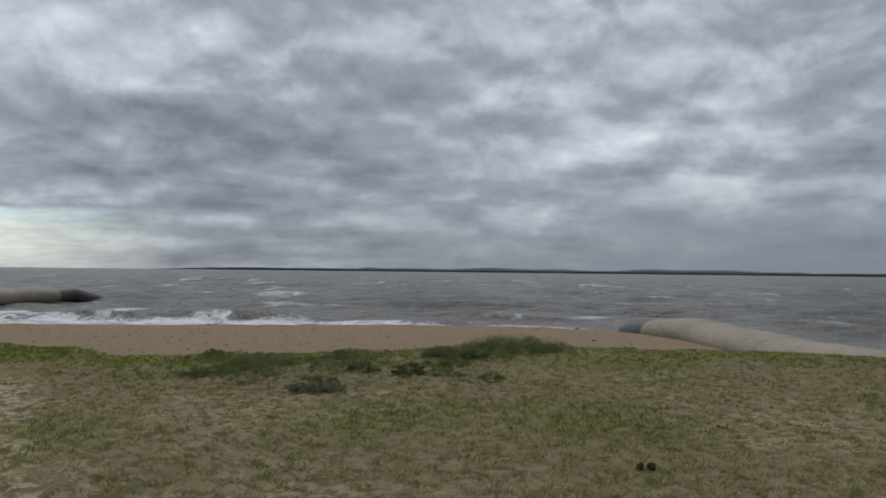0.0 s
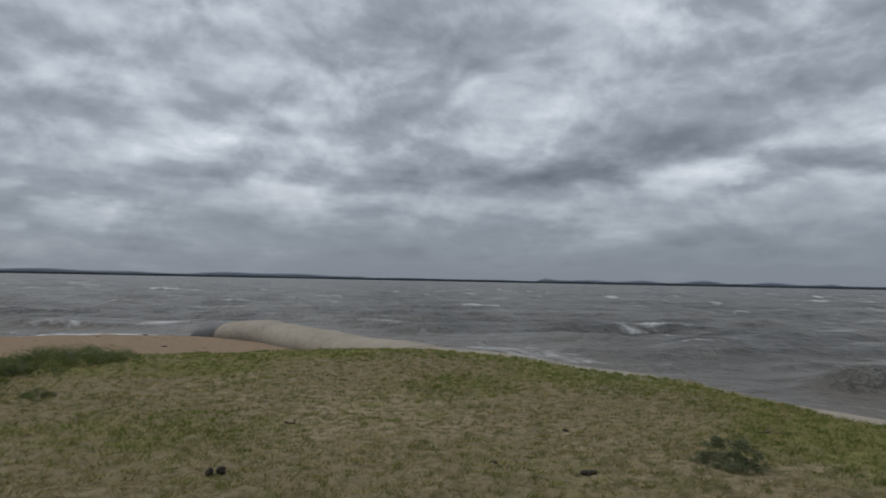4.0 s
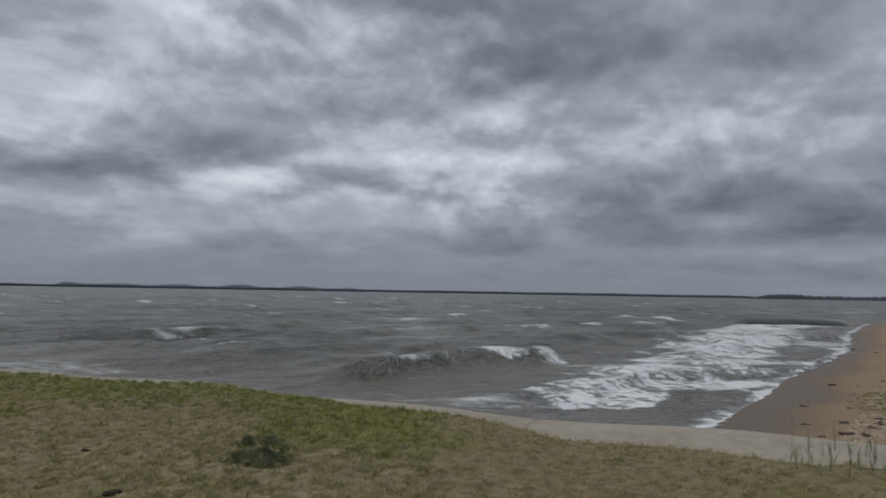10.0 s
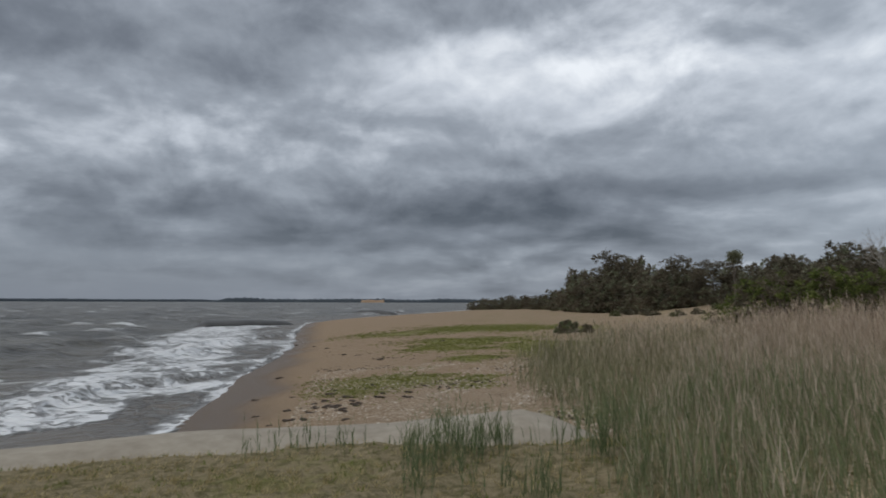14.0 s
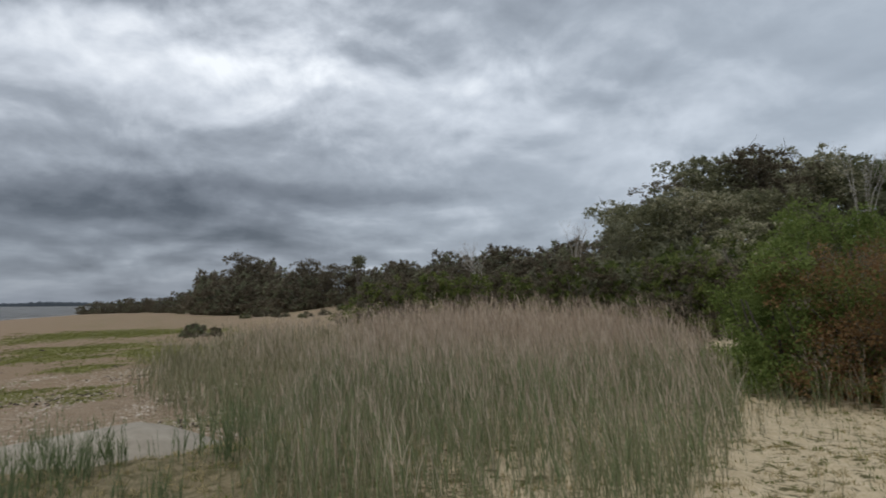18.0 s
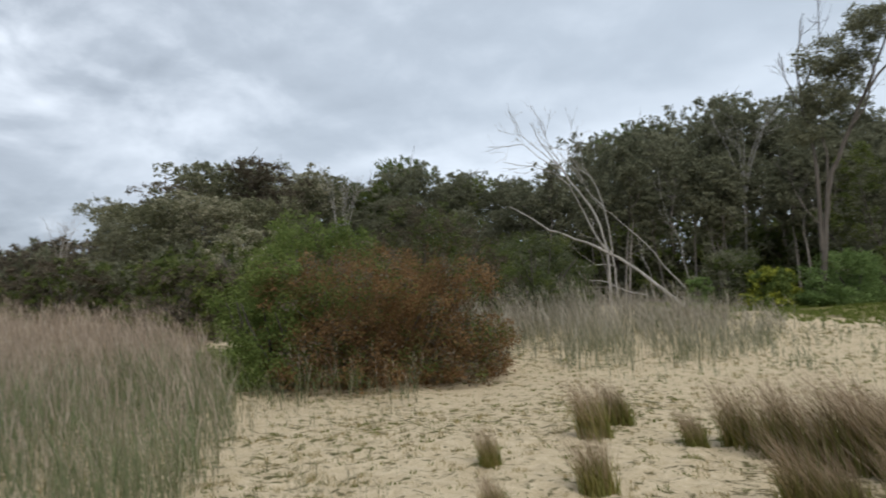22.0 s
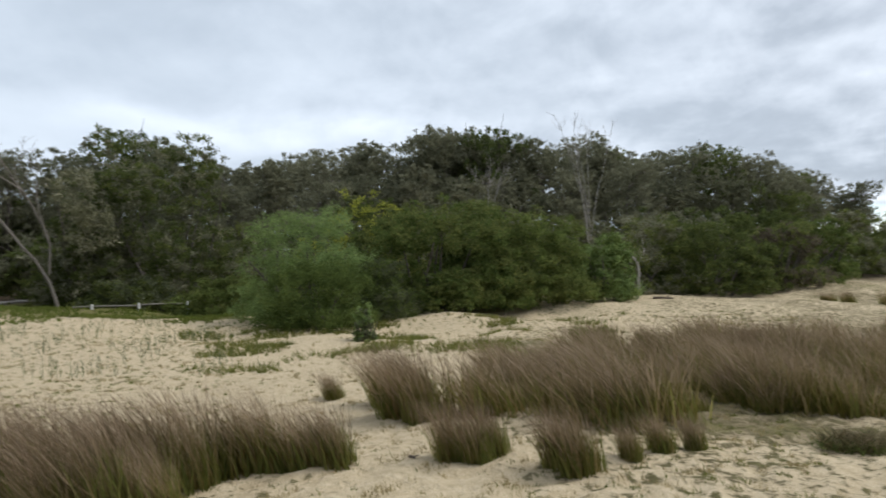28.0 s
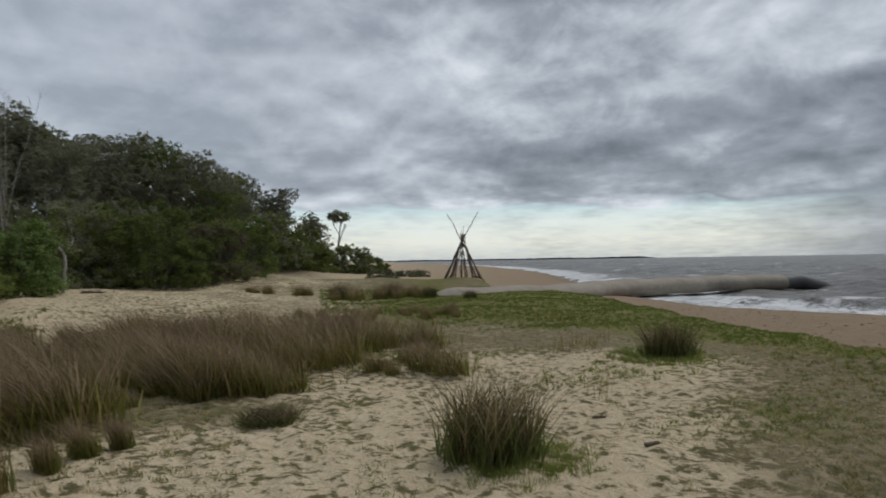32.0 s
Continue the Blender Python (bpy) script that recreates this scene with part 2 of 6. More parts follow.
def ground_material():
    m, nt, b = material("sand_and_turf", 0.95, 0.1)
    co = obj_coord(nt)
    n_s, n_m, n_l = noise_node(nt, co, 9, 5, 0.6), noise_node(nt, co, 1.6, 4, 0.6), noise_node(nt, co, 0.25, 3)
    n_f = noise_node(nt, co, 60, 3, 0.6)
    sandf = mnode(nt, "ADD", mnode(nt, "MULTIPLY", n_s, 0.5), mnode(nt, "MULTIPLY", n_f, 0.5))
    pale = ramp(nt, sandf, [(0.3, (0.44, 0.34, 0.20)), (0.55, (0.645, 0.53, 0.355)), (0.75, (0.75, 0.64, 0.46))])
    beach = ramp(nt, sandf, [(0.3, (0.215, 0.152, 0.097)), (0.55, (0.325, 0.236, 0.155)), (0.75, (0.42, 0.32, 0.227))])
    sand = mixc(nt, attr(nt, "beach"), pale, beach)
    wetc = mixc(nt, attr(nt, "wet"), sand, (0.165, 0.122, 0.088))
    # dry turf in small tufts, with green patches
    spot = mnode(nt, "MULTIPLY", mnode(nt, "SUBTRACT", mnode(nt, "ADD", noise_node(nt, co, 8.0, 5, 0.66, 0.1), mnode(nt, "MULTIPLY", n_m, 0.12)), 0.53), 6.0, clamp=True)
    dry = mixc(nt, spot, ramp(nt, sandf, [(0.3, (0.175, 0.14, 0.08)), (0.5, (0.25, 0.203, 0.12)), (0.72, (0.33, 0.272, 0.168))]), ramp(nt, sandf, [(0.3, (0.09, 0.08, 0.036)), (0.7, (0.185, 0.16, 0.078))]))
    green = mixc(nt, mnode(nt, "MULTIPLY", spot, 0.6), ramp(nt, sandf, [(0.3, (0.15, 0.145, 0.045)), (0.6, (0.225, 0.21, 0.075)), (0.8, (0.30, 0.27, 0.12))]), (0.095, 0.105, 0.028))
    gpatch = mnode(nt, "ADD", attr(nt, "green"), mnode(nt, "ADD", mnode(nt, "MULTIPLY", mnode(nt, "SUBTRACT", n_m, 0.5), 1.6), mnode(nt, "MULTIPLY", mnode(nt, "SUBTRACT", n_s, 0.5), 1.0)))
    turf = mixc(nt, mnode(nt, "MULTIPLY", mnode(nt, "SUBTRACT", gpatch, 0.2), 1.7, clamp=True), dry, green)
    cover = mnode(nt, "ADD", attr(nt, "turf"), mnode(nt, "ADD", mnode(nt, "MULTIPLY", mnode(nt, "SUBTRACT", spot, 0.5), 0.55), mnode(nt, "MULTIPLY", mnode(nt, "SUBTRACT", n_m, 0.5), 0.5)))
    fac = mnode(nt, "MULTIPLY", mnode(nt, "SUBTRACT", cover, 0.35), 3.5, clamp=True)
    col = mixc(nt, fac, wetc, turf)
    shells = mnode(nt, "MULTIPLY", mnode(nt, "SUBTRACT", mnode(nt, "ADD", mnode(nt, "MULTIPLY", attr(nt, "shingle"), 0.14), n_f), 0.64), 7.0, clamp=True)
    col = mixc(nt, shells, col, (0.42, 0.35, 0.27))
    debris = mnode(nt, "MULTIPLY", mnode(nt, "SUBTRACT", mnode(nt, "ADD", mnode(nt, "MULTIPLY", attr(nt, "shingle"), 0.13), mnode(nt, "ADD", mnode(nt, "MULTIPLY", noise_node(nt, co, 22, 4, 0.7), 0.7), mnode(nt, "MULTIPLY", n_m, 0.3))), 0.67), 8.0, clamp=True)
    col = mixc(nt, debris, col, (0.10, 0.07, 0.045))
    litter = attr(nt, "litter")
    col = mixc(nt, mnode(nt, "MULTIPLY", litter, 0.9), col, ramp(nt, sandf, [(0.3, (0.03, 0.022, 0.015)), (0.7, (0.12, 0.085, 0.055))]))
    nt.links.new(col, b.inputs["Base Color"])
    rr = mnode(nt, "SUBTRACT", 0.95, mnode(nt, "MULTIPLY", attr(nt, "wet"), 0.6))
    nt.links.new(rr, b.inputs["Roughness"])
    bump(nt, b, mnode(nt, "ADD", mnode(nt, "MULTIPLY", n_s, 0.8), mnode(nt, "ADD", mnode(nt, "MULTIPLY", spot, 0.25), mnode(nt, "MULTIPLY", n_f, 0.4))), 1.0, 0.05)
    return m


def sea_material():
    m, nt, b = material("rough_sea_water", 0.12, 0.32)
    co = obj_coord(nt)
    mp = nt.nodes.new("ShaderNodeMapping")
    mp.inputs["Rotation"].default_value = (0, 0, radians(25))
    mp.inputs["Scale"].default_value = (1.0, 0.6, 1.0)
    nt.links.new(co, mp.inputs[0])
    w1, w2, w3 = noise_node(nt, mp.outputs[0], 2.2, 5, 0.62), noise_node(nt, mp.outputs[0], 0.35, 4, 0.6), noise_node(nt, mp.outputs[0], 0.05, 4, 0.6)
    caps = noise_node(nt, mp.outputs[0], 0.16, 7, 0.68, 0.8)
    lace = noise_node(nt, co, 1.5, 8, 0.72, 1.6)
    fine = noise_node(nt, mp.outputs[0], 0.55, 6, 0.66, 0.6)
    foam_open = mnode(nt, "MULTIPLY", mnode(nt, "SUBTRACT", mnode(nt, "ADD", caps, mnode(nt, "MULTIPLY", attr(nt, "crest"), 0.12)), 0.583), 9.0, clamp=True)
    foam_fine = mnode(nt, "MULTIPLY", mnode(nt, "SUBTRACT", mnode(nt, "ADD", mnode(nt, "MULTIPLY", fine, 0.75), mnode(nt, "ADD", mnode(nt, "MULTIPLY", w3, 0.25), mnode(nt, "MULTIPLY", attr(nt, "crest"), 0.06))), 0.612), 12.0, clamp=True)
    foam_open = mnode(nt, "MAXIMUM", mnode(nt, "MULTIPLY", foam_open, 0.8), mnode(nt, "MULTIPLY", foam_fine, 0.8))
    sh = attr(nt, "foam")
    # broken sheets and thin threads of foam
    sheet = mnode(nt, "MULTIPLY", mnode(nt, "SUBTRACT", mnode(nt, "ADD", mnode(nt, "MULTIPLY", sh, 0.5), mnode(nt, "ADD", mnode(nt, "MULTIPLY", lace, 1.0), mnode(nt, "MULTIPLY", noise_node(nt, co, 0.45, 4, 0.6), 0.5))), 1.10), 4.5, clamp=True)
    web_n = mnode(nt, "ABSOLUTE", mnode(nt, "SUBTRACT", noise_node(nt, co, 1.0, 5, 0.6, 0.9), 0.5))
    web = mnode(nt, "MULTIPLY", mnode(nt, "MULTIPLY", mnode(nt, "SUBTRACT", 0.04, web_n), 22.0, clamp=True), mnode(nt, "MULTIPLY", sh, 1.3, clamp=True))
    foam = mnode(nt, "MAXIMUM", foam_open, mnode(nt, "MAXIMUM", sheet, mnode(nt, "MULTIPLY", web, 0.8)))
    # the chop's lighter and darker sides are mottled into the water colour
    water = ramp(nt, mnode(nt, "ADD", mnode(nt, "MULTIPLY", w2, 0.5), mnode(nt, "MULTIPLY", w3, 0.5)), [(0.4, (0.07, 0.067, 0.058)), (0.6, (0.18, 0.171, 0.15))])
    water = mixc(nt, attr(nt, "silt"), water, (0.175, 0.15, 0.122))
    nt.links.new(mixc(nt, foam, water, (0.80, 0.805, 0.80)), b.inputs["Base Color"])
    nt.links.new(mnode(nt, "ADD", 0.3, mnode(nt, "MULTIPLY", foam, 0.6)), b.inputs["Roughness"])
    b.inputs["IOR"].default_value = 1.33
    bump(nt, b, mnode(nt, "ADD", mnode(nt, "MULTIPLY", w1, 0.25), mnode(nt, "ADD", w2, mnode(nt, "MULTIPLY", foam, 0.15))), 1.0, 1.6)
    return m


GROUND = ground_material()
WATER = sea_material()
TUBE = plain_mat("weathered_geotextile", (0.23, 0.195, 0.15), (0.40, 0.355, 0.285), 5, 0.9, 0.25)
TUBE_WET = plain_mat("wet_algae_geotextile", (0.05, 0.05, 0.05), (0.11, 0.105, 0.10), 5, 0.45, 0.3)
BARK = plain_mat("grey_brown_bark", (0.05, 0.04, 0.032), (0.19, 0.165, 0.14), 9, 0.9, 0.6, (1, 1, 0.25))
PALE_BARK = plain_mat("pale_grey_gum_bark", (0.10, 0.085, 0.07), (0.34, 0.30, 0.26), 9, 0.9, 0.5, (1, 1, 0.25))
PALE_WOOD = plain_mat("bleached_dead_wood", (0.22, 0.20, 0.18), (0.46, 0.43, 0.39), 12, 0.85, 0.5, (1, 1, 0.2))
STICK = plain_mat("weathered_driftwood", (0.06, 0.045, 0.035), (0.20, 0.155, 0.12), 12, 0.85, 0.5, (1, 1, 0.2))
DUNG = plain_mat("dark_dry_lumps", (0.015, 0.012, 0.01), (0.05, 0.04, 0.032), 30, 0.9, 0.6)
WRACK = plain_mat("dark_seaweed_wrack", (0.02, 0.015, 0.012), (0.10, 0.07, 0.05), 14, 0.8, 0.8)
PAINT = plain_mat("grey_weathered_rail_wood", (0.13, 0.12, 0.10), (0.28, 0.26, 0.22), 14, 0.85, 0.4, (0.2, 1, 1))
WHITE = plain_mat("faded_white_paint", (0.55, 0.54, 0.52), (0.78, 0.77, 0.75), 14, 0.7, 0.2)
# blue-grey air haze is mixed into the colours of far shore and hills
FARLAND = plain_mat("haze_tinted_wooded_shore", (0.055, 0.066, 0.078), (0.085, 0.098, 0.11), 0.02, 1.0, 0.0)
FARHILL = plain_mat("haze_tinted_distant_hill", (0.195, 0.225, 0.262), (0.215, 0.245, 0.282), 0.002, 1.0, 0.0)
CLIFF = plain_mat("pale_sandy_bluff", (0.30, 0.2, 0.13), (0.42, 0.30, 0.20), 0.05, 1.0, 0.0)
GUM = leaf_mat("gum_leaves", [(0.15, (0.095, 0.102, 0.063)), (0.5, (0.196, 0.200, 0.124)), (0.9, (0.379, 0.367, 0.253))])
GUM_BROWN = leaf_mat("brownish_gum_leaves", [(0.15, (0.066, 0.056, 0.037)), (0.5, (0.150, 0.126, 0.086)), (0.9, (0.300, 0.257, 0.192))])
GUM_SILVER = leaf_mat("silvery_banksia_leaves", [(0.15, (0.069, 0.072, 0.041)), (0.55, (0.208, 0.210, 0.118)), (0.92, (0.703, 0.638, 0.474))])
GREEN_DARK = leaf_mat("dark_green_leaves", [(0.15, (0.045, 0.062, 0.023)), (0.5, (0.117, 0.147, 0.045)), (0.9, (0.275, 0.295, 0.091))])
GREEN_MID = leaf_mat("mid_green_leaves", [(0.15, (0.058, 0.090, 0.024)), (0.5, (0.145, 0.193, 0.053)), (0.9, (0.319, 0.372, 0.118))])
GREEN_PALE = leaf_mat("pale_green_leaves", [(0.15, (0.091, 0.139, 0.046)), (0.5, (0.217, 0.302, 0.104)), (0.9, (0.437, 0.534, 0.218))])
YELLOW = leaf_mat("yellow_green_leaves", [(0.15, (0.143, 0.163, 0.024)), (0.5, (0.347, 0.367, 0.061)), (0.9, (0.612, 0.612, 0.143))])
RED = leaf_mat("rusty_autumn_leaves", [(0.15, (0.091, 0.060, 0.030)), (0.5, (0.240, 0.140, 0.064)), (0.9, (0.468, 0.300, 0.144))])
SALT = leaf_mat("grey_green_saltbush_leaves", [(0.15, (0.061, 0.072, 0.037)), (0.5, (0.154, 0.174, 0.091)), (0.9, (0.347, 0.367, 0.245))])
REED_DRY = stalk_mat("dry_reed_straw", [(0.1, (0.12, 0.118, 0.06)), (0.5, (0.215, 0.21, 0.115)), (0.9, (0.36, 0.335, 0.21))], [(0.1, (0.185, 0.137, 0.10)), (0.5, (0.37, 0.288, 0.215)), (0.9, (0.58, 0.48, 0.375))], 0.1, 0.8)
REED_GREEN = leaf_mat("green_reed_leaves", [(0.12, (0.061, 0.088, 0.035)), (0.5, (0.149, 0.184, 0.088)), (0.9, (0.333, 0.35, 0.193))], 0.6)
SEDGE = stalk_mat("brown_sedge_blades", [(0.1, (0.10, 0.10, 0.022)), (0.5, (0.22, 0.195, 0.045)), (0.9, (0.40, 0.28, 0.08))], [(0.1, (0.155, 0.108, 0.068)), (0.5, (0.31, 0.225, 0.145)), (0.9, (0.50, 0.385, 0.265))], 0.05, 0.5)
SEDGE_BASE = leaf_mat("green_sedge_bases", [(0.12, (0.084, 0.106, 0.025)), (0.5, (0.21, 0.221, 0.062)), (0.9, (0.42, 0.358, 0.126))], 0.6)
STRAW = leaf_mat("dry_turf_blades", [(0.12, (0.212, 0.167, 0.076)), (0.5, (0.409, 0.333, 0.167)), (0.9, (0.635, 0.544, 0.318))], 0.8)
TURF = leaf_mat("green_turf_blades", [(0.12, (0.068, 0.095, 0.016)), (0.5, (0.155, 0.196, 0.041)), (0.9, (0.297, 0.317, 0.095))], 0.7)
DARK_SEDGE = stalk_mat("dark_sedge_blades", [(0.1, (0.05, 0.05, 0.016)), (0.5, (0.11, 0.10, 0.034)), (0.9, (0.22, 0.18, 0.07))], [(0.1, (0.08, 0.058, 0.03)), (0.5, (0.19, 0.14, 0.075)), (0.9, (0.38, 0.31, 0.18))], 0.1, 0.55)
SHELL = leaf_mat("broken_shell_grit", [(0.12, (0.20, 0.15, 0.10)), (0.5, (0.42, 0.34, 0.25)), (0.9, (0.68, 0.62, 0.54))], 0.6, 0.02)
REED_PALE = stalk_mat("pale_reed_straw", [(0.1, (0.17, 0.175, 0.10)), (0.5, (0.30, 0.30, 0.19)), (0.9, (0.46, 0.44, 0.31))], [(0.1, (0.27, 0.235, 0.18)), (0.5, (0.43, 0.385, 0.305)), (0.9, (0.62, 0.57, 0.47))], 0.3, 1.1)

# ---------------------------------------------------------------- land and sea


def at(a, r):
    """Place at compass angle a (clockwise from +y) and r metres from the middle."""
    return math.sin(radians(a)) * r, math.cos(radians(a)) * r


SHORE = [(-66, 900), (-61, 420), (-57, 240), (-53, 130), (-49, 66), (-46, 50), (-38, 37.5), (-28, 34.5), (-10, 33.7), (4, 33.5), (12, 32),
         (17, 29), (22, 24.5), (35, 17.4), (50, 13.2), (65, 11.4), (80, 11.2), (84, 12.6), (87, 15), (91, 20), (93.5, 27.5), (96.8, 42), (97.2, 66), (98.2, 92),
         (101, 106), (106, 138), (110, 190), (114, 300), (118, 560), (121, 2200)]
SA, SR = np.array([p[0] for p in SHORE], float), np.array([p[1] for p in SHORE], float)
GRASS = [(-62, 44), (-58.5, 43), (-57, 37), (-52, 36), (-50, 33), (-47, 27), (-43, 21), (-38.7, 17.5), (-34, 16.2), (-31, 14.2), (-22, 13.9), (-10, 15), (5, 15), (16, 16.7), (28, 17), (36, 15.2), (42, 13.9),
         (49, 12.7), (53, 11.3), (58, 10.7), (65, 9.7), (74, 8.9), (86, 8.5), (100, 8.45), (112, 8.5), (124, 9), (135, 14), (150, 30)]
GA, GR = np.array([p[0] for p in GRASS], float), np.array([p[1] for p in GRASS], float)


def smooth(x, lo, hi):
    t = np.clip((np.asarray(x, float) - lo) / (hi - lo), 0, 1)
    return t * t * (3 - 2 * t)


def wrapped(a, start=-100.0):
    return (np.asarray(a, float) - start) % 360.0 + start


def lumps(x, y, scale, seed):
    """Smooth random height from crossed sines, about -1 to 1."""
    rng = np.random.RandomState(seed)
    out = np.zeros_like(np.asarray(x, float))
    for _ in range(7):
        t, k, p = rng.uniform(0, 6.28), rng.uniform(0.6, 1.7) * 6.28 / scale, rng.uniform(0, 6.28)
        out += np.sin((x * math.cos(t) + y * math.sin(t)) * k + p)
    return out / 4.0


SP = np.stack([np.sin(np.radians(SA)) * SR, np.cos(np.radians(SA)) * SR], 1)


def shore_distance(x, y):
    """Metres to the waterline, positive on land."""
    x, y = np.asarray(x, float), np.asarray(y, float)
    best = np.full(x.shape, 1e18)
    for (x0, y0), (x1, y1) in zip(SP[:-1], SP[1:]):
        dx, dy = x1 - x0, y1 - y0
        t = np.clip(((x - x0) * dx + (y - y0) * dy) / (dx * dx + dy * dy), 0, 1)
        best = np.minimum(best, (x - x0 - t * dx) ** 2 + (y - y0 - t * dy) ** 2)
    a, r = wrapped(np.degrees(np.arctan2(x, y))), np.hypot(x, y)
    land = (a < -66) | (a > 121) | (r < np.interp(a, SA, SR))
    return np.where(land, 1, -1) * np.sqrt(best)


def mound(x, y):
    a, r = wrapped(np.degrees(np.arctan2(x, y))), np.hypot(x, y)
    edge = np.interp(a, GA, GR) + 0.25 * lumps(x, y, 3, 5)
    inside = smooth(edge - r, -1.3, 0.5)
    back = smooth(a, 128, 150) + (1 - smooth(a, -80, -62))
    return np.clip(np.maximum(inside, back), 0, 1), a, r


def height(x, y):
    x, y = np.asarray(x, float), np.asarray(y, float)
    d = shore_distance(x, y)
    m, a, r = mound(x, y)
    z = np.where(d > 0, SEA + 0.95 * (1 - np.exp(-np.maximum(d, 0) / 6.0)) + 0.004 * np.minimum(np.maximum(d, 0), 60), np.maximum(SEA + 0.09 * d, -3.2))
    top = -0.05 + 0.07 * lumps(x, y, 7, 1) * smooth(r, 2, 6)
    west = smooth(-a, 40, 60) * (1 - smooth(-a, 75, 95))
    top = top + 0.06 * west * smooth(r, 20, 34)
    top = top + 0.5 * smooth(r, 37, 41) * smooth(-a, 56.5, 60) * (1 - smooth(-a, 75, 95))
    z = z * (1 - m) + top * m
    south = smooth(a, 122, 145) + (1 - smooth(a, -92, -68))
    south = np.clip(south, 0, 1)
    behind = smooth(a, 165, 180) * (1 - smooth(a, 222, 234))
    rise = (0.5 + 0.55 * np.clip(behind, 0, 1)) * smooth(r, 13, 32) + 1.2 * smooth(r, 34, 75) + 5 * smooth(r, 60, 140)
    z = z + south * rise + (0.03 * lumps(x, y, 2.2, 9) + 0.03 * lumps(x, y, 0.5, 10) * (1 - smooth(r, 12, 20))) * smooth(d, 2, 6)
    z = z + south * 0.16 * lumps(x, y, 9, 4) * smooth(r, 12, 22) * (1 - smooth(r, 60, 120))
    hummock = smooth(a, 226, 236) * (1 - smooth(a, 276, 286)) + smooth(-a, 74, 80) * (1 - smooth(-a, 100, 124))
    z = z + 0.11 * np.clip(hummock, 0, 1) * np.maximum(lumps(x, y, 2.0, 12), -0.3) * smooth(r, 15, 19) * (1 - smooth(r, 27, 32))
    bank_x, bank_y = at(285.5, 60)
    z = z + 0.5 * np.exp(-(((x - bank_x) / 4.5) ** 2 + ((y - bank_y) / 7.0) ** 2))
    for ha, hr, wide_, hh in ((341, 10.9, 2.3, 0.17), (0.5, 13.6, 2.0, 0.16), (351, 12.6, 1.5, 0.10)):
        hx, hy = at(ha, hr)
        z = z + hh * np.exp(-(((x - hx) / wide_) ** 2 + ((y - hy) / 0.9) ** 2))
    z = z - smooth(r, 400, 3500) * np.where(d > 0, 0.0, 1.0)
    return z


def hz(x, y):
    return float(height(np.array([x]), np.array([y]))[0])


def mesh_from(name, verts, faces, mats, smooth_faces=True, layers=(), slots=None):
    """A mesh from arrays; faces all quads or all triangles."""
    me = bpy.data.meshes.new(name)
    verts, faces = np.asarray(verts, np.float32), np.asarray(faces, np.int32)
    n, k = faces.shape
    me.vertices.add(len(verts))
    me.vertices.foreach_set("co", verts.ravel())
    me.loops.add(n * k)
    me.loops.foreach_set("vertex_index", faces.ravel())
    me.polygons.add(n)
    me.polygons.foreach_set("loop_start", np.arange(0, n * k, k, dtype=np.int32))
    me.polygons.foreach_set("loop_total", np.full(n, k, np.int32))
    me.polygons.foreach_set("use_smooth", np.full(n, smooth_faces))
    for m in mats if isinstance(mats, (list, tuple)) else [mats]:
        me.materials.append(m)
    if slots is not None:
        me.polygons.foreach_set("material_index", np.asarray(slots, np.int32))
    me.update(calc_edges=True)
    for key, vals in layers:
        me.attributes.new(key, "FLOAT", "POINT").data.foreach_set("value", np.asarray(vals, np.float32))
    return me


def polar_grid(a0, a1, na, radii, closed):
    ang = np.radians(np.linspace(a0, a1, na, endpoint=not closed))
    rr, aa = np.meshgrid(radii, ang, indexing="ij")
    x, y = (np.sin(aa) * rr).ravel(), (np.cos(aa) * rr).ravel()
    nr = len(radii)
    i, j = np.meshgrid(np.arange(nr - 1), np.arange(na if closed else na - 1), indexing="ij")
    i, j = i.ravel(), j.ravel()
    k = (j + 1) % na
    return x, y, np.stack([i * na + j, i * na + k, (i + 1) * na + k, (i + 1) * na + j], 1)


# ground: one sheet to the horizon
radii = np.concatenate([[0.0], np.geomspace(0.8, 40, 210), np.geomspace(41, 4800, 80)])
gx, gy, gf = polar_grid(0, 360, 640, radii, True)
gz = height(gx, gy)
gd = shore_distance(gx, gy)
gm, ga, gr = mound(gx, gy)
ge = np.interp(ga, GA, GR)
back_w = np.clip(smooth(ga, 120, 158) + (1 - smooth(ga, -90, -50)), 0, 1)
beach_mask = np.clip(1 - back_w, 0, 1) * (1 - (0.4 + 0.55 * (1 - smooth(ga, -44, -22))) * gm)
wet_mask = 1 - smooth(gd + 0.5 * lumps(gx, gy, 5, 20), 0.5, 2.3)
patch = lumps(gx, gy, 5, 21)
turf_north = 0.93 + 0.12 * patch - 0.5 * (1 - smooth(ga, -45, -33)) * (1 - smooth(gr, 10, 14))
turf_south = 0.36 + 0.16 * lumps(gx, gy, 6, 22)
open_sand = smooth(ga, 226, 238) * (1 - smooth(ga, 256, 262)) * (1 - smooth(gr, 20, 26)) + smooth(ga, 196, 204) * (1 - smooth(ga, 240, 250)) * smooth(gr, 9, 12) * (1 - smooth(gr, 20, 26))
turf_south = turf_south - 0.2 * np.clip(open_sand, 0, 1)
edge_band = smooth(gr - ge + 0.9 * lumps(gx, gy, 4, 25), -4.2, -0.9) * (1 - back_w) * (1 - 0.85 * smooth(ga, 58, 72))
az_all = ga % 360
# browner ground among the sedges: litter, with the shade between clumps coloured in
sedge_litter_shade = smooth(az_all, 254, 259) * (1 - smooth(az_all, 297, 303)) * smooth(gr + 0.8 * lumps(gx, gy, 3, 37), 6.6, 8.4) * (1 - smooth(gr, 15.5, 19))
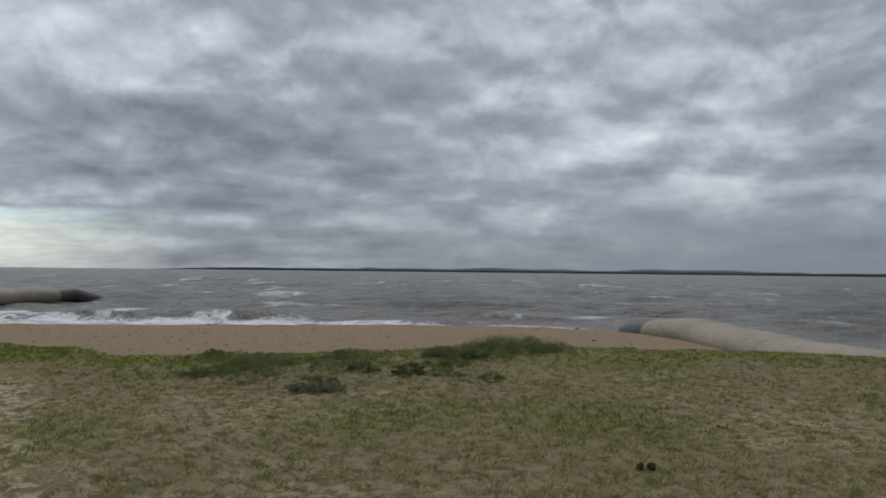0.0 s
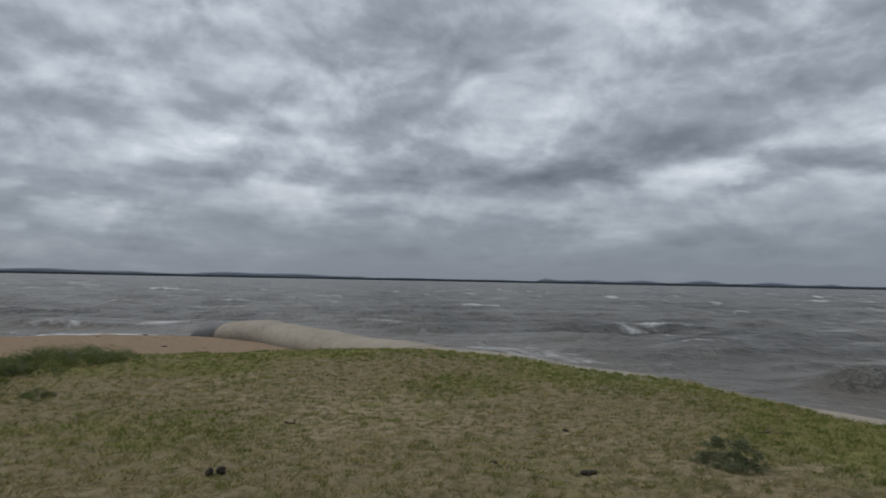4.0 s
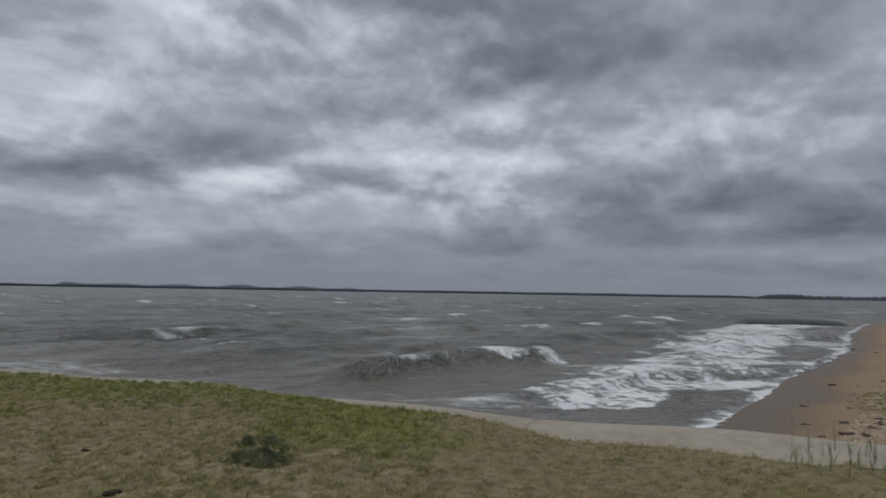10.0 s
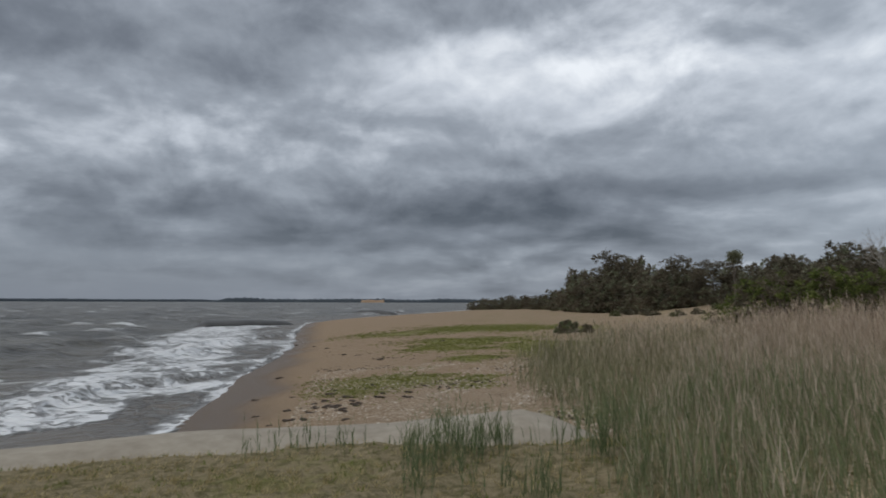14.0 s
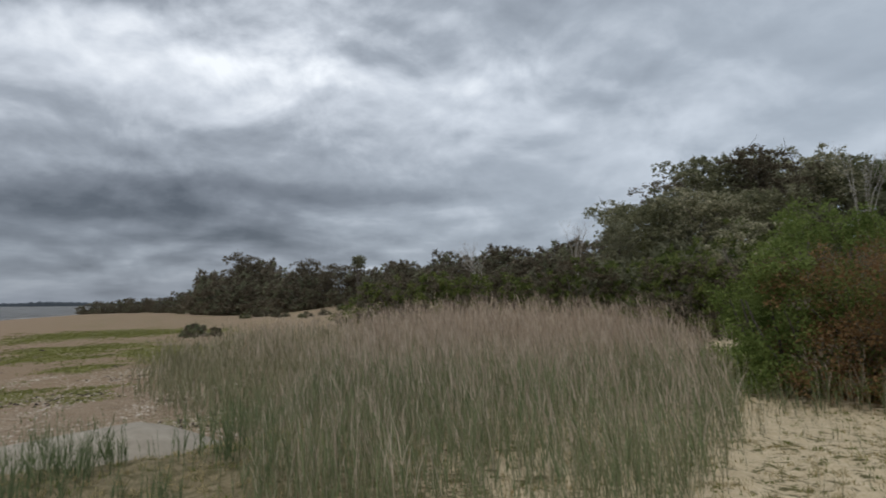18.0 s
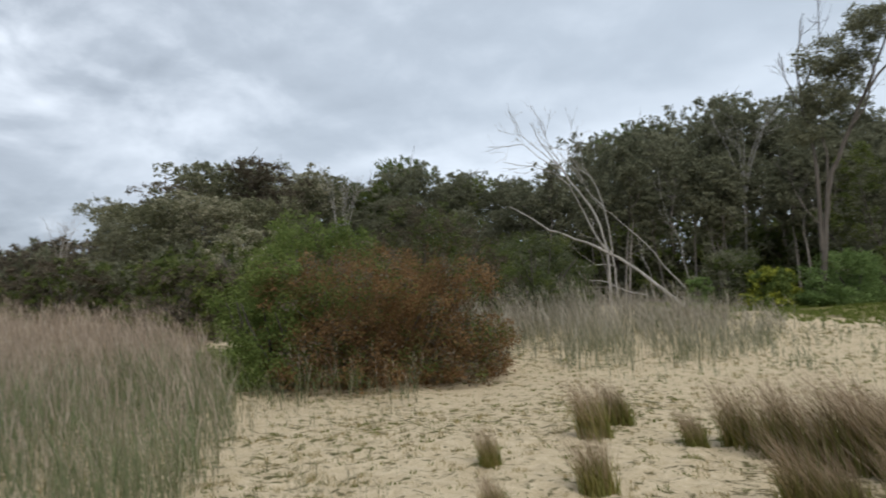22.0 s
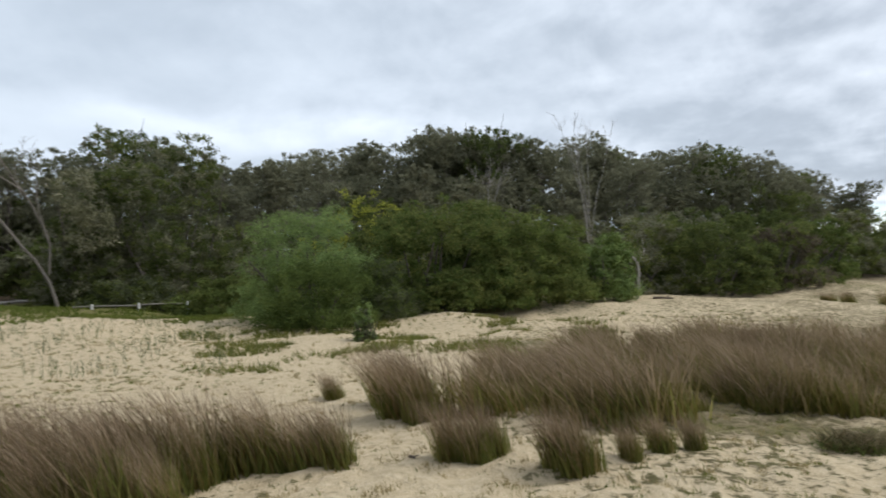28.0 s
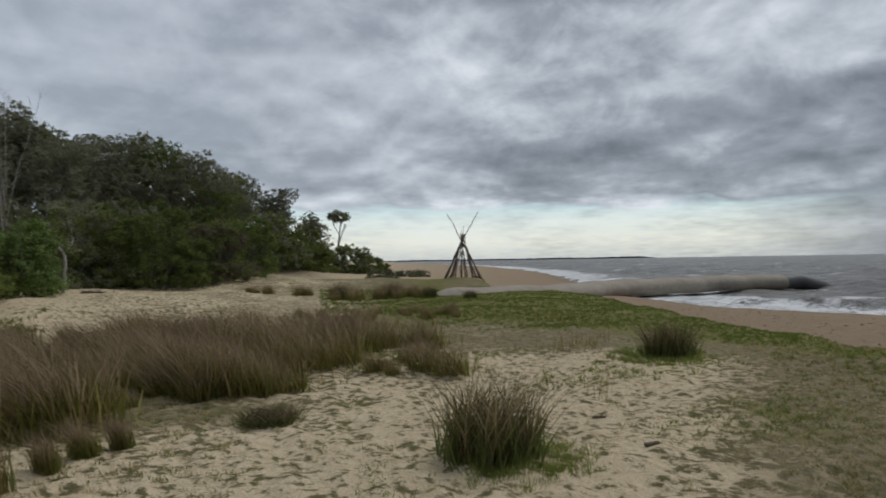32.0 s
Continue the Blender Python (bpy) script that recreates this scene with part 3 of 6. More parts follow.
sedge_litter_shade = np.maximum(sedge_litter_shade, smooth(az_all, 201, 207) * (1 - smooth(az_all, 238, 246)) * smooth(gr, 5.0, 5.8) * (1 - smooth(gr, 7.6, 8.6)))
turf_south = turf_south + 0.35 * sedge_litter_shade + 0.2 * smooth(az_all, 264, 276)
turf_mask = gm * (turf_north * (1 - back_w) + turf_south * back_w)
turf_mask = np.clip(turf_mask + 0.42 * edge_band * gm, 0, 1)
green_mask = 0.15 + 0.45 * lumps(gx, gy, 4.5, 23) * (1 - 0.6 * back_w) + 0.62 * edge_band
west_in = np.interp(ga, [-70, -64, -60, -53, -47, -41, -34], [21, 19.6, 18.5, 17.7, 16.5, 14.5, 13]) + 1.4 * lumps(gx, gy, 5, 36)
west_green = (1 - smooth(ga, -36, -28)) * smooth(ga, -70, -64) * smooth(gr - west_in, -1.2, 1.0) * (1 - 0.7 * smooth(gr, 37, 39))
turf_mask = np.clip(turf_mask + 0.6 * west_green * gm, 0, 1)
green_mask = np.clip(green_mask + 0.8 * west_green - 0.3 * smooth(ga, 60, 74) * (1 - smooth(ga, 112, 122)) * gm, -0.5, 1)
wood_edge = smooth(gr, 25, 29) * (1 - smooth(gr, 38, 44)) * smooth(ga, 196, 206) * (1 - smooth(ga, 234, 240))
turf_mask = np.clip(turf_mask + 0.75 * wood_edge, 0, 1)
green_mask = np.clip(green_mask + 0.6 * wood_edge, -0.5, 1)
east = smooth(ga, 95, 99) * (1 - smooth(ga, 140, 155)) * smooth(gd, 1.5, 4) * (1 - gm)


def east_green(x, y):
    """Long lens-shaped patches of grass on the eastern beach, 0 to 1."""
    a, r = wrapped(np.degrees(np.arctan2(x, y))), np.hypot(x, y)
    out = np.zeros_like(a)
    for ca, cr, wa_, wr_ in ((104.0, 19.4, 7.8, 2.7), (111.5, 18.6, 3, 1.6), (112, 25.5, 3, 1.2), (109.5, 31.5, 4.5, 3.4), (111, 36, 6, 3), (106, 46, 6, 4), (114, 50, 8, 6), (118, 30, 4, 5)):
        q = ((a - ca) / wa_) ** 2 + ((r - cr) / wr_) ** 2
        out = np.maximum(out, np.exp(-q * 0.9))
    return np.clip(out + 0.22 * lumps(x, y, 2.2, 34) * (out > 0.08), 0, 1)


east_patch = smooth(east_green(gx, gy), 0.25, 0.85) * east
flat_e = smooth(ga, 104, 113) * (1 - smooth(ga, 132, 142)) * smooth(gr, 17, 25) * smooth(gd, 4, 9) * (0.75 + 0.35 * lumps(gx, gy, 7, 35))
turf_mask = np.clip(turf_mask + 0.55 * flat_e, 0, 1)
green_mask = np.clip(green_mask + 0.35 * flat_e, -0.5, 1)
strip = np.exp(-((gr - 13.0) / 1.3) ** 2) * smooth(ga, 109, 115) * (1 - smooth(ga, 124, 130))
turf_mask = np.clip(turf_mask + 0.8 * strip, 0, 1)
green_mask = np.clip(green_mask + 0.5 * strip, -0.5, 1)
turf_mask = np.clip(turf_mask + 0.85 * east_patch, 0, 1)
green_mask = np.clip(green_mask + 0.45 * east_patch, -0.5, 1)
shingle = smooth(ga, 92, 96) * (1 - smooth(ga, 124, 132)) * smooth(gd, 2, 5) * (1 - smooth(gr, 16, 24)) * (1 - gm)
shingle = np.maximum(shingle, 0.45 * (1 - back_w) * (1 - gm) * smooth(gd, 1, 3))
litter = smooth(ga, 125, 145) * smooth(gr - np.where(ga < 156, 30, 0) - np.where((ga > 156) & (ga < 180), 3, 0), 37, 43) + (1 - smooth(ga, -75, -70)) * smooth(gr, 50, 58)
litter = np.clip(litter, 0, 1)
ground = new("ground", mesh_from("ground", np.stack([gx, gy, gz], 1), gf, GROUND, True,
             [("beach", beach_mask), ("wet", wet_mask), ("turf", turf_mask), ("green", green_mask), ("shingle", shingle), ("litter", litter)]))
tagged(ground, "sandy ground with dry turf, green patches and orange beach sand", "ground", kind="structure")

# sea with wind waves
wr = np.concatenate([np.geomspace(9, 60, 150), np.geomspace(61, 4700, 190)])
wx, wy, wf = polar_grid(-70, 124, 640, wr, False)
wd = shore_distance(wx, wy)
rad = np.hypot(wx, wy)
rng = np.random.RandomState(3)
wz = np.zeros_like(wx)
depth = smooth(-wd, 0.5, 16)
for lam, amp in ((13, .13), (10, .11), (7.5, .10), (5.6, .075), (4.1, .055), (3.0, .04), (2.2, .028), (1.6, .02), (17, .10), (26, .10)):
    for _ in range(2):
        t, p = radians(rng.normal(205, 24)), rng.uniform(0, 6.28)
        ph = (wx * math.sin(t) + wy * math.cos(t)) * 6.283 / lam + p + 0.7 * lumps(wx, wy, lam * 5, int(lam * 10))
        keep = 1 - smooth(rad, lam * 24, lam * 60)
        wz += 1.35 * amp * (1 - np.abs(np.sin(ph / 2)) * 2 + 0.27) * 0.6 * keep
crest = smooth(wz, 0.12, 0.5)
wz = wz * (0.12 + 0.88 * depth)
wa = wrapped(np.degrees(np.arctan2(wx, wy)))
roller, froth = np.zeros_like(wx), np.zeros_like(wx)
# breaking wave crests: from, to, height, half width, how much of the crest has broken
for p0, p1, h, w, broken in ((at(78, 18.5), at(93, 33), .24, .7, 1.0), (at(86, 30), at(97, 66), .4, 1.0, 1.0), (at(70, 33), at(86, 60), .35, 1.2, .3),
                             (at(-44, 46), at(-13, 39.5), .42, 1.1, 1.0), (at(-16, 37), at(8, 35.5), .22, .8, .9), (at(101, 120), at(106, 190), .5, 2.5, 1.0), (at(-12, 42), at(8, 40), .3, 1.2, .4)):
    dx, dy = p1[0] - p0[0], p1[1] - p0[1]
    ln = math.hypot(dx, dy)
    t = ((wx - p0[0]) * dx + (wy - p0[1]) * dy) / (ln * ln)
    off = ((wx - p0[0]) * dy - (wy - p0[1]) * dx) / ln + 0.9 * lumps(wx, wy, 9, 41) + 1.2 * np.sin(t * 5)
    gate = smooth(t, 0, 0.2) * (1 - smooth(t, 0.8, 1.0)) * np.clip(0.8 + 0.4 * lumps(wx, wy, 8, 43), 0.2, 1.2)
    front = np.where(off > 0, 0.55, 1.5)
    roller += h * gate * np.exp(-(off / (w * front)) ** 2)
    froth = np.maximum(froth, broken * gate * np.exp(-((off - 0.3 * w) / (0.75 * w)) ** 2) * np.clip(0.75 + 0.6 * lumps(wx, wy, 4, 47), 0, 1.2))
# the crest of the nearest wave, torn white at its eastern end
(x0, y0), (x1, y1) = at(61.3, 23.2), at(75.0, 29.4)
t = ((wx - x0) * (x1 - x0) + (wy - y0) * (y1 - y0)) / ((x1 - x0) ** 2 + (y1 - y0) ** 2)
off = ((wx - x0) * (y1 - y0) - (wy - y0) * (x1 - x0)) / math.hypot(x1 - x0, y1 - y0) + 0.35 * lumps(wx, wy, 6, 44)
gate = smooth(t, -0.35, 0.0) * (1 - smooth(t, 0.98, 1.06))
roller += 0.66 * gate * np.exp(-(off / np.where(off > 0, 0.5, 1.3)) ** 2)
torn = np.clip(0.6 + 0.6 * lumps(wx, wy, 3, 45), 0, 1) * smooth(t, -0.35, 0.3) + smooth(t, 0.84, 0.93)
froth = np.maximum(froth, 1.2 * gate * torn * np.exp(-((off - 0.1) / np.where(t > 0.86, 0.8, 0.42)) ** 2))
wz += roller
foam = np.clip(1.05 * np.exp(-((wd + 0.3) / 0.55) ** 2), 0, 1)
surf_e = smooth(wa, 80, 86) * (1 - smooth(wa, 112, 118))
foam = np.maximum(foam, surf_e * (0.5 + 0.3 * lumps(wx, wy, 5, 51)) * (1 - smooth(-wd, 9, 15)))


def foam_band(corners, strength):
    """Broken white water along a line of (angle, distance, half width)."""
    out = np.zeros_like(wx)
    wob = 0.7 * lumps(wx, wy, 4.5, 54) + 0.4 * lumps(wx, wy, 1.7, 55)
    for (a0, r0, w0), (a1, r1, w1) in zip(corners[:-1], corners[1:]):
        (x0, y0), (x1, y1) = at(a0, r0), at(a1, r1)
        dx, dy = x1 - x0, y1 - y0
        t = np.clip(((wx - x0) * dx + (wy - y0) * dy) / (dx * dx + dy * dy), 0, 1)
        d = np.hypot(wx - x0 - t * dx, wy - y0 - t * dy) / (w0 + (w1 - w0) * t)
        out = np.maximum(out, 1 - smooth(d + 0.35 * wob, 0.55, 1.25))
    return strength * out


foam = np.maximum(foam, foam_band([(75, 19.6, 1.0), (77.7, 18.8, 2.0), (81, 21.5, 2.6), (84, 24.8, 3.2), (87, 31, 3.4), (88.3, 38, 4), (89.3, 52, 5), (91, 70, 5), (94, 84, 4)], 1.15))
foam = np.maximum(foam, foam_band([(88, 24.5, 0.9), (90.3, 25, 1.3), (92.2, 26, 1.0)], 1.15))
foam = np.maximum(foam, foam_band([(88.5, 33, 1.5), (91.5, 33, 1.7), (93.5, 33.5, 1.0)], 1.1))
foam = np.maximum(foam, foam_band([(91, 48, 2.5), (94.5, 50, 2.5), (96.8, 43, 0.8)], 1.05))
swash = np.exp(-((wd + 0.15 + 0.2 * lumps(wx, wy, 3, 56)) / 0.32) ** 2) * smooth(wa, 78, 84)
foam = np.maximum(foam, 1.25 * swash)
surf_n = (1 - smooth(wa, 6, 14))
band_n = np.interp(wa, [-60, -45, -33, -16, -8.7, 0.7, 10, 16], [14, 11, 9, 6, 4, 2.6, 1.5, 0.4]) * (1 + 0.3 * lumps(wx, wy, 6, 52))
foam = np.maximum(foam, surf_n * 1.2 * (1 - smooth(-wd, band_n * 0.6, band_n)))
foam = np.maximum(foam, surf_n * np.clip(lumps(wx, wy, 9, 53), 0, 1) * 0.6 * (1 - smooth(-wd, 5, 11)))
foam = np.maximum(foam, np.clip(froth * 1.3, 0, 1.2))
foam = np.maximum(foam, 1.1 * np.exp(-((wx - at(12.5, 34)[0]) / 2.2) ** 2 - ((wy - at(12.5, 34)[1]) / 1.6) ** 2))
silt = (1 - smooth(-wd, 2, 14)) * 0.8
ok = (wd[wf] < 1.2).any(1)
used = np.unique(wf[ok])
remap = np.zeros(len(wx), np.int32)
remap[used] = np.arange(len(used))
sea = new("sea", mesh_from("sea", np.stack([wx, wy, wz + SEA + 0.02], 1)[used], remap[wf[ok]], WATER, True,
          [("foam", foam[used]), ("crest", crest[used]), ("silt", silt[used])]))
tagged(sea, "grey choppy sea with whitecaps and breaking surf", "water", kind="structure")


# far shores: uneven strips of wooded land standing on the water
def far_shore(name, a0, a1, r, low_h, high_h, seed, mat, depth_m=250, ragged=0.22):
    n = 420
    ang = np.linspace(a0, a1, n)
    t = (ang - a0) / (a1 - a0)
    h = low_h + (high_h - low_h) * np.clip(0.5 + 0.35 * lumps(ang * 10, ang * 0, 60, seed) + ragged * lumps(ang * 10, ang * 0, 5, seed + 1), 0, 1)
    h = h * smooth(t, 0, 0.06) * (1 - smooth(t, 0.94, 1)) + 0.3
    v = []
    for rr, k in ((r, 0.0), (r + 3, 0.75), (r + depth_m * 0.3, 1.0), (r + depth_m, 0.9), (r + depth_m + 5, 0.0)):
        v.append(np.stack([np.sin(np.radians(ang)) * rr, np.cos(np.radians(ang)) * rr, SEA - 0.5 + h * k], 1))
    i, j = np.meshgrid(np.arange(4), np.arange(n - 1), indexing="ij")
    i, j = i.ravel(), j.ravel()
    f = np.stack([i * n + j, (i + 1) * n + j, (i + 1) * n + j + 1, i * n + j + 1], 1)
    return tagged(new(name, mesh_from(name, np.concatenate(v), f, mat, False)), "low dark wooded shore far across the water", "far shore", kind="structure")


far_shore("backdrop_shore", -30, 96, 4100, 13, 18, 60, FARLAND)
far_shore("backdrop_shore_east", 90, 121, 2600, 9, 20, 62, FARLAND)
far_shore("backdrop_shore_west", -72, -44, 4300, 5, 12, 64, FARLAND)
# hills whose paleness is haze put into their colour
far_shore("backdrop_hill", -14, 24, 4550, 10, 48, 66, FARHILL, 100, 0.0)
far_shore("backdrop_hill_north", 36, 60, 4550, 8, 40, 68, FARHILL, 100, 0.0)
far_shore("backdrop_bluff", 102.4, 104.4, 2560, 6, 15, 70, CLIFF, 30)


# ---------------------------------------------------------------- builders
def thing(name, x, y, z, label, category, group="", turn=0.0, scale=1.0):
    e = new(name)
    e.empty_display_size = 0.2
    e.matrix_basis = pose(x, y, z, 0, 0, turn) @ Matrix.Scale(scale, 4)
    return tagged(e, label, category, group)


def part(name, data, parent, label=""):
    o = new(name, data)
    o.parent = parent
    return tagged(o, label)


def sweep(points, widths, sides=7, wob=0.0, rng=None):
    """Round tapered tube along points: verts and quads."""
    pts = np.asarray(points, float)
    n = len(pts)
    tang = np.gradient(pts, axis=0)
    tang /= np.linalg.norm(tang, axis=1)[:, None] + 1e-9
    ref = np.array([0.31, 0.95, 0.1])
    u = np.cross(tang, ref)
    u /= np.linalg.norm(u, axis=1)[:, None] + 1e-9
    v = np.cross(tang, u)
    th = np.arange(sides) * 2 * np.pi / sides
    w = np.asarray(widths, float)[:, None, None]
    if wob and rng is not None:
        w = w * (1 + wob * rng.uniform(-1, 1, (n, sides, 1)))
    ring = pts[:, None, :] + w * (np.cos(th)[None, :, None] * u[:, None, :] + np.sin(th)[None, :, None] * v[:, None, :])
    i, j = np.meshgrid(np.arange(n - 1), np.arange(sides), indexing="ij")
    i, j = i.ravel(), j.ravel()
    k = (j + 1) % sides
    return ring.reshape(-1, 3), np.stack([i * sides + j, i * sides + k, (i + 1) * sides + k, (i + 1) * sides + j], 1)


def join(parts):
    vs, fs, o = [], [], 0
    for v, f in parts:
        vs.append(v)
        fs.append(np.asarray(f) + o)
        o += len(v)
    return np.concatenate(vs), np.concatenate(fs)


def limb_line(rng, p0, direction, length, n=7, bend=0.25, up=0.15):
    p, d = np.array(p0, float), np.array(direction, float)
    d /= np.linalg.norm(d)
    out = [p.copy()]
    for _ in range(n - 1):
        d = d + rng.normal(0, bend, 3) * 0.5 + np.array([0, 0, up * 0.5])
        d /= np.linalg.norm(d)
        p = p + d * length / (n - 1)
        out.append(p.copy())
    return np.array(out)


def leaves(rng, centres, sizes, per, length, width, droop=0.2):
    """Many small pointed leaves gathered round the centres: verts and quads."""
    c = np.repeat(np.asarray(centres, float), per, 0)
    s = np.repeat(np.asarray(sizes, float), per, 0)
    n = len(c)
    off = rng.normal(0, 1, (n, 3))
    off *= (rng.uniform(0.35, 1.0, n) / (np.linalg.norm(off, axis=1) + 1e-9))[:, None]
    p = c + off * s
    d = rng.normal(0, 1, (n, 3)) + off * 0.3
    d[:, 2] -= droop
    d /= np.linalg.norm(d, axis=1)[:, None]
    out = off / (np.linalg.norm(off, axis=1)[:, None] + 1e-9)
    side = np.cross(d, out * 1.1 + rng.normal(0, 0.55, (n, 3)))
    side /= np.linalg.norm(side, axis=1)[:, None] + 1e-9
    ln = length * rng.uniform(0.6, 1.4, n)[:, None]
    wd_ = width * rng.uniform(0.6, 1.4, n)[:, None]
    v = np.stack([p + side * wd_, p + d * ln, p - side * wd_], 1).reshape(-1, 3)
    return v, np.arange(3 * n).reshape(-1, 3)


def crown_points(rng, blobs, count, inner=0.5, even=0.67):
    """Clump centres near the outside of several rounded masses."""
    vol = np.array([b[3] * b[4] * b[5] for b in blobs]) ** even
    pick = rng.choice(len(blobs), count, p=vol / vol.sum())
    d = rng.normal(0, 1, (count, 3))
    d /= np.linalg.norm(d, axis=1)[:, None]
    b = np.array(blobs)[pick]
    rad_ = rng.uniform(inner, 1.03, count)
    return b[:, :3] + d * b[:, 3:6] * rad_[:, None], b[:, 3:6].mean(1)


def make_tree(name, label, seed, tall, spread, mat, bark=BARK, lean=(0, 0), clumps=150, per=26, leaf=0.26, low=0.25, group="", trunk_r=0.14, category="tree", limbs=9, tufts=4, flat=0.85, slim=0.5, droop=0.2):
    """A tree whose limbs end in rounded tufts of leaves with gaps between them."""
    rng = np.random.RandomState(seed)
    root = thing(name, 0, 0, 0, label, category, group)
    top = np.array([lean[0], lean[1], tall * 0.8])
    line = [np.array([0, 0, -0.4])]
    for k in range(1, 8):
        t = k / 7
        line.append(top * t + np.array([*rng.normal(0, 0.012 * tall * t, 2), 0]))
    part("trunk", mesh_from(name + "_trunk", *sweep(line, np.linspace(trunk_r, trunk_r * 0.35, 8) * np.array([1.35] + [1] * 7), 8, 0.08, rng), bark), root)
    tips = [top + np.array([rng.normal(0, 0.2 * spread), rng.normal(0, 0.2 * spread), tall * u]) for u in (0.04, 0.1, 0.13)]
    for k in range(limbs):
        t = low + (0.97 - low) * (k + rng.uniform(0, 0.9)) / limbs
        az = k * 2.4 + rng.uniform(-0.6, 0.6)
        base = np.array([np.interp(t, np.linspace(0, 1, 8), [p[i] for p in line]) for i in range(3)])
        d = np.array([math.cos(az), math.sin(az), rng.uniform(0.5, 1.5)])
        ln = spread * rng.uniform(0.55, 1.15)
        pts = limb_line(rng, base, d, ln)
        parts = [sweep(pts, np.linspace(trunk_r * 0.45, trunk_r * 0.1, 7), 5)]
        for q in (3, 4, 5):
            tw = limb_line(rng, pts[q], rng.normal(0, 1, 3) + [0, 0, 0.8], ln * 0.45, 5)
            parts.append(sweep(tw, np.linspace(trunk_r * 0.18, trunk_r * 0.05, 5), 4))
            tips.append(tw[-1])
        part("limb", mesh_from(name + "_limb", *join(parts), bark), root)
        tips.append(pts[-1])
    tips = np.array(tips)
    tips[:, 2] = np.minimum(tips[:, 2], tall * 0.93)
    # tufts: leaf clumps over the upper side of small domes round the twig ends
    tc = np.repeat(tips, tufts, 0) + rng.normal(0, 1, (len(tips) * tufts, 3)) * np.array([0.19, 0.19, 0.20]) * spread
    tc[:, 2] = np.minimum(tc[:, 2], tall * rng.uniform(0.86, 0.96, len(tc)))
    tr_ = spread * rng.uniform(0.12, 0.28, len(tc))
    n = max(3, clumps // len(tc))
    d = rng.normal(0, 1, (len(tc) * n, 3))
    d[:, 2] = np.where(rng.uniform(0, 1, len(d)) < 0.8, np.abs(d[:, 2]), -0.5 * np.abs(d[:, 2]))
    d /= np.linalg.norm(d, axis=1)[:, None]
    cp = np.repeat(tc, n, 0) + d * np.repeat(tr_, n)[:, None] * np.array([1, 1, flat])
    cp = cp[cp[:, 2] > tall * 0.08]
    sz = rng.uniform(0.05, 0.10, len(cp)) * spread
    part("crown", mesh_from(name + "_crown", *leaves(rng, cp, np.stack([sz, sz, sz * 0.8], 1), per, leaf, leaf * slim, droop), mat, False), root)
    return root


def make_bush(name, label, seed, width, deep, tall, mats, clumps=150, per=40, leaf=0.12, ratio=0.2, group="", category="bush", stems=9, bark=BARK, sprays=0):
    rng = np.random.RandomState(seed)
    root = thing(name, 0, 0, 0, label, category, group)
    for k in range(stems):
        az = rng.uniform(0, 6.28)
        d = np.array([math.cos(az) * width * 0.6, math.sin(az) * deep * 0.6, tall * 1.1])
        pts = limb_line(rng, (rng.normal(0, width * 0.08), rng.normal(0, deep * 0.08), -0.15), d, tall * 0.72, 6, 0.2, 0.1)
        part("stem", mesh_from(name + "_stem", *sweep(pts, np.linspace(0.045, 0.012, 6) * min(1.8, max(0.6, tall / 2.5)), 5), bark), root)
    if sprays:
        az, rr = rng.uniform(0, 6.28, sprays), np.sqrt(rng.uniform(0, 1, sprays))
        foot = np.stack([np.cos(az) * rr * width * 0.3, np.sin(az) * rr * deep * 0.3, np.full(sprays, -0.05)], 1)
        spray = part("twig_sprays", mesh_from(name + "_sprays", *blades(rng, foot, tall * rng.uniform(0.5, 1.12, sprays), np.full(sprays, 0.62), 0.022, 0.3, 4, (0.12, 0)), mats[0], False), root, "thin upright rusty twigs")
        tagged(spray, kind="stuff")
    blobs = [(0, 0, tall * 0.45, width * 0.36, deep * 0.36, tall * 0.46), (0, 0, tall * 0.2, width * 0.45, deep * 0.47, tall * 0.22), (0, 0, tall * 0.1, width * 0.47, deep * 0.49, tall * 0.13)]
    for k in range(8):
        az = k * 0.785 + rng.uniform(-0.2, 0.2)
        blobs.append((math.cos(az) * width * 0.4, math.sin(az) * deep * 0.4, tall * 0.1, width * 0.15, deep * 0.15, tall * rng.uniform(0.1, 0.2)))
    for k in range(22):
        az, up = k * 0.7 + rng.uniform(-0.3, 0.3), rng.uniform(0.12, 0.84)
        s, out = rng.uniform(0.09, 0.19), (0.40 if sprays else 0.42 * math.sqrt(1 - up * up)) * rng.uniform(0.75, 1.05)
        blobs.append((math.cos(az) * width * out, math.sin(az) * deep * out, tall * up, width * s, deep * s, tall * rng.uniform(0.09, 0.17)))
    share = clumps // len(mats)
    for i, m in enumerate(mats):
        cp, cs = crown_points(rng, blobs, share, 0.72, 0.5)
        cp[:, 2] = np.maximum(cp[:, 2], rng.uniform(0.02, 0.1, len(cp)) * tall)
        sz = rng.uniform(0.5, 1.1, len(cp)) * min(0.34, (width + tall) * 0.052)
        part("foliage", mesh_from(name + "_foliage", *leaves(rng, cp, np.stack([sz, sz, sz * 0.8], 1), per, leaf, leaf * ratio, 0.0), m, False), root)
    return root


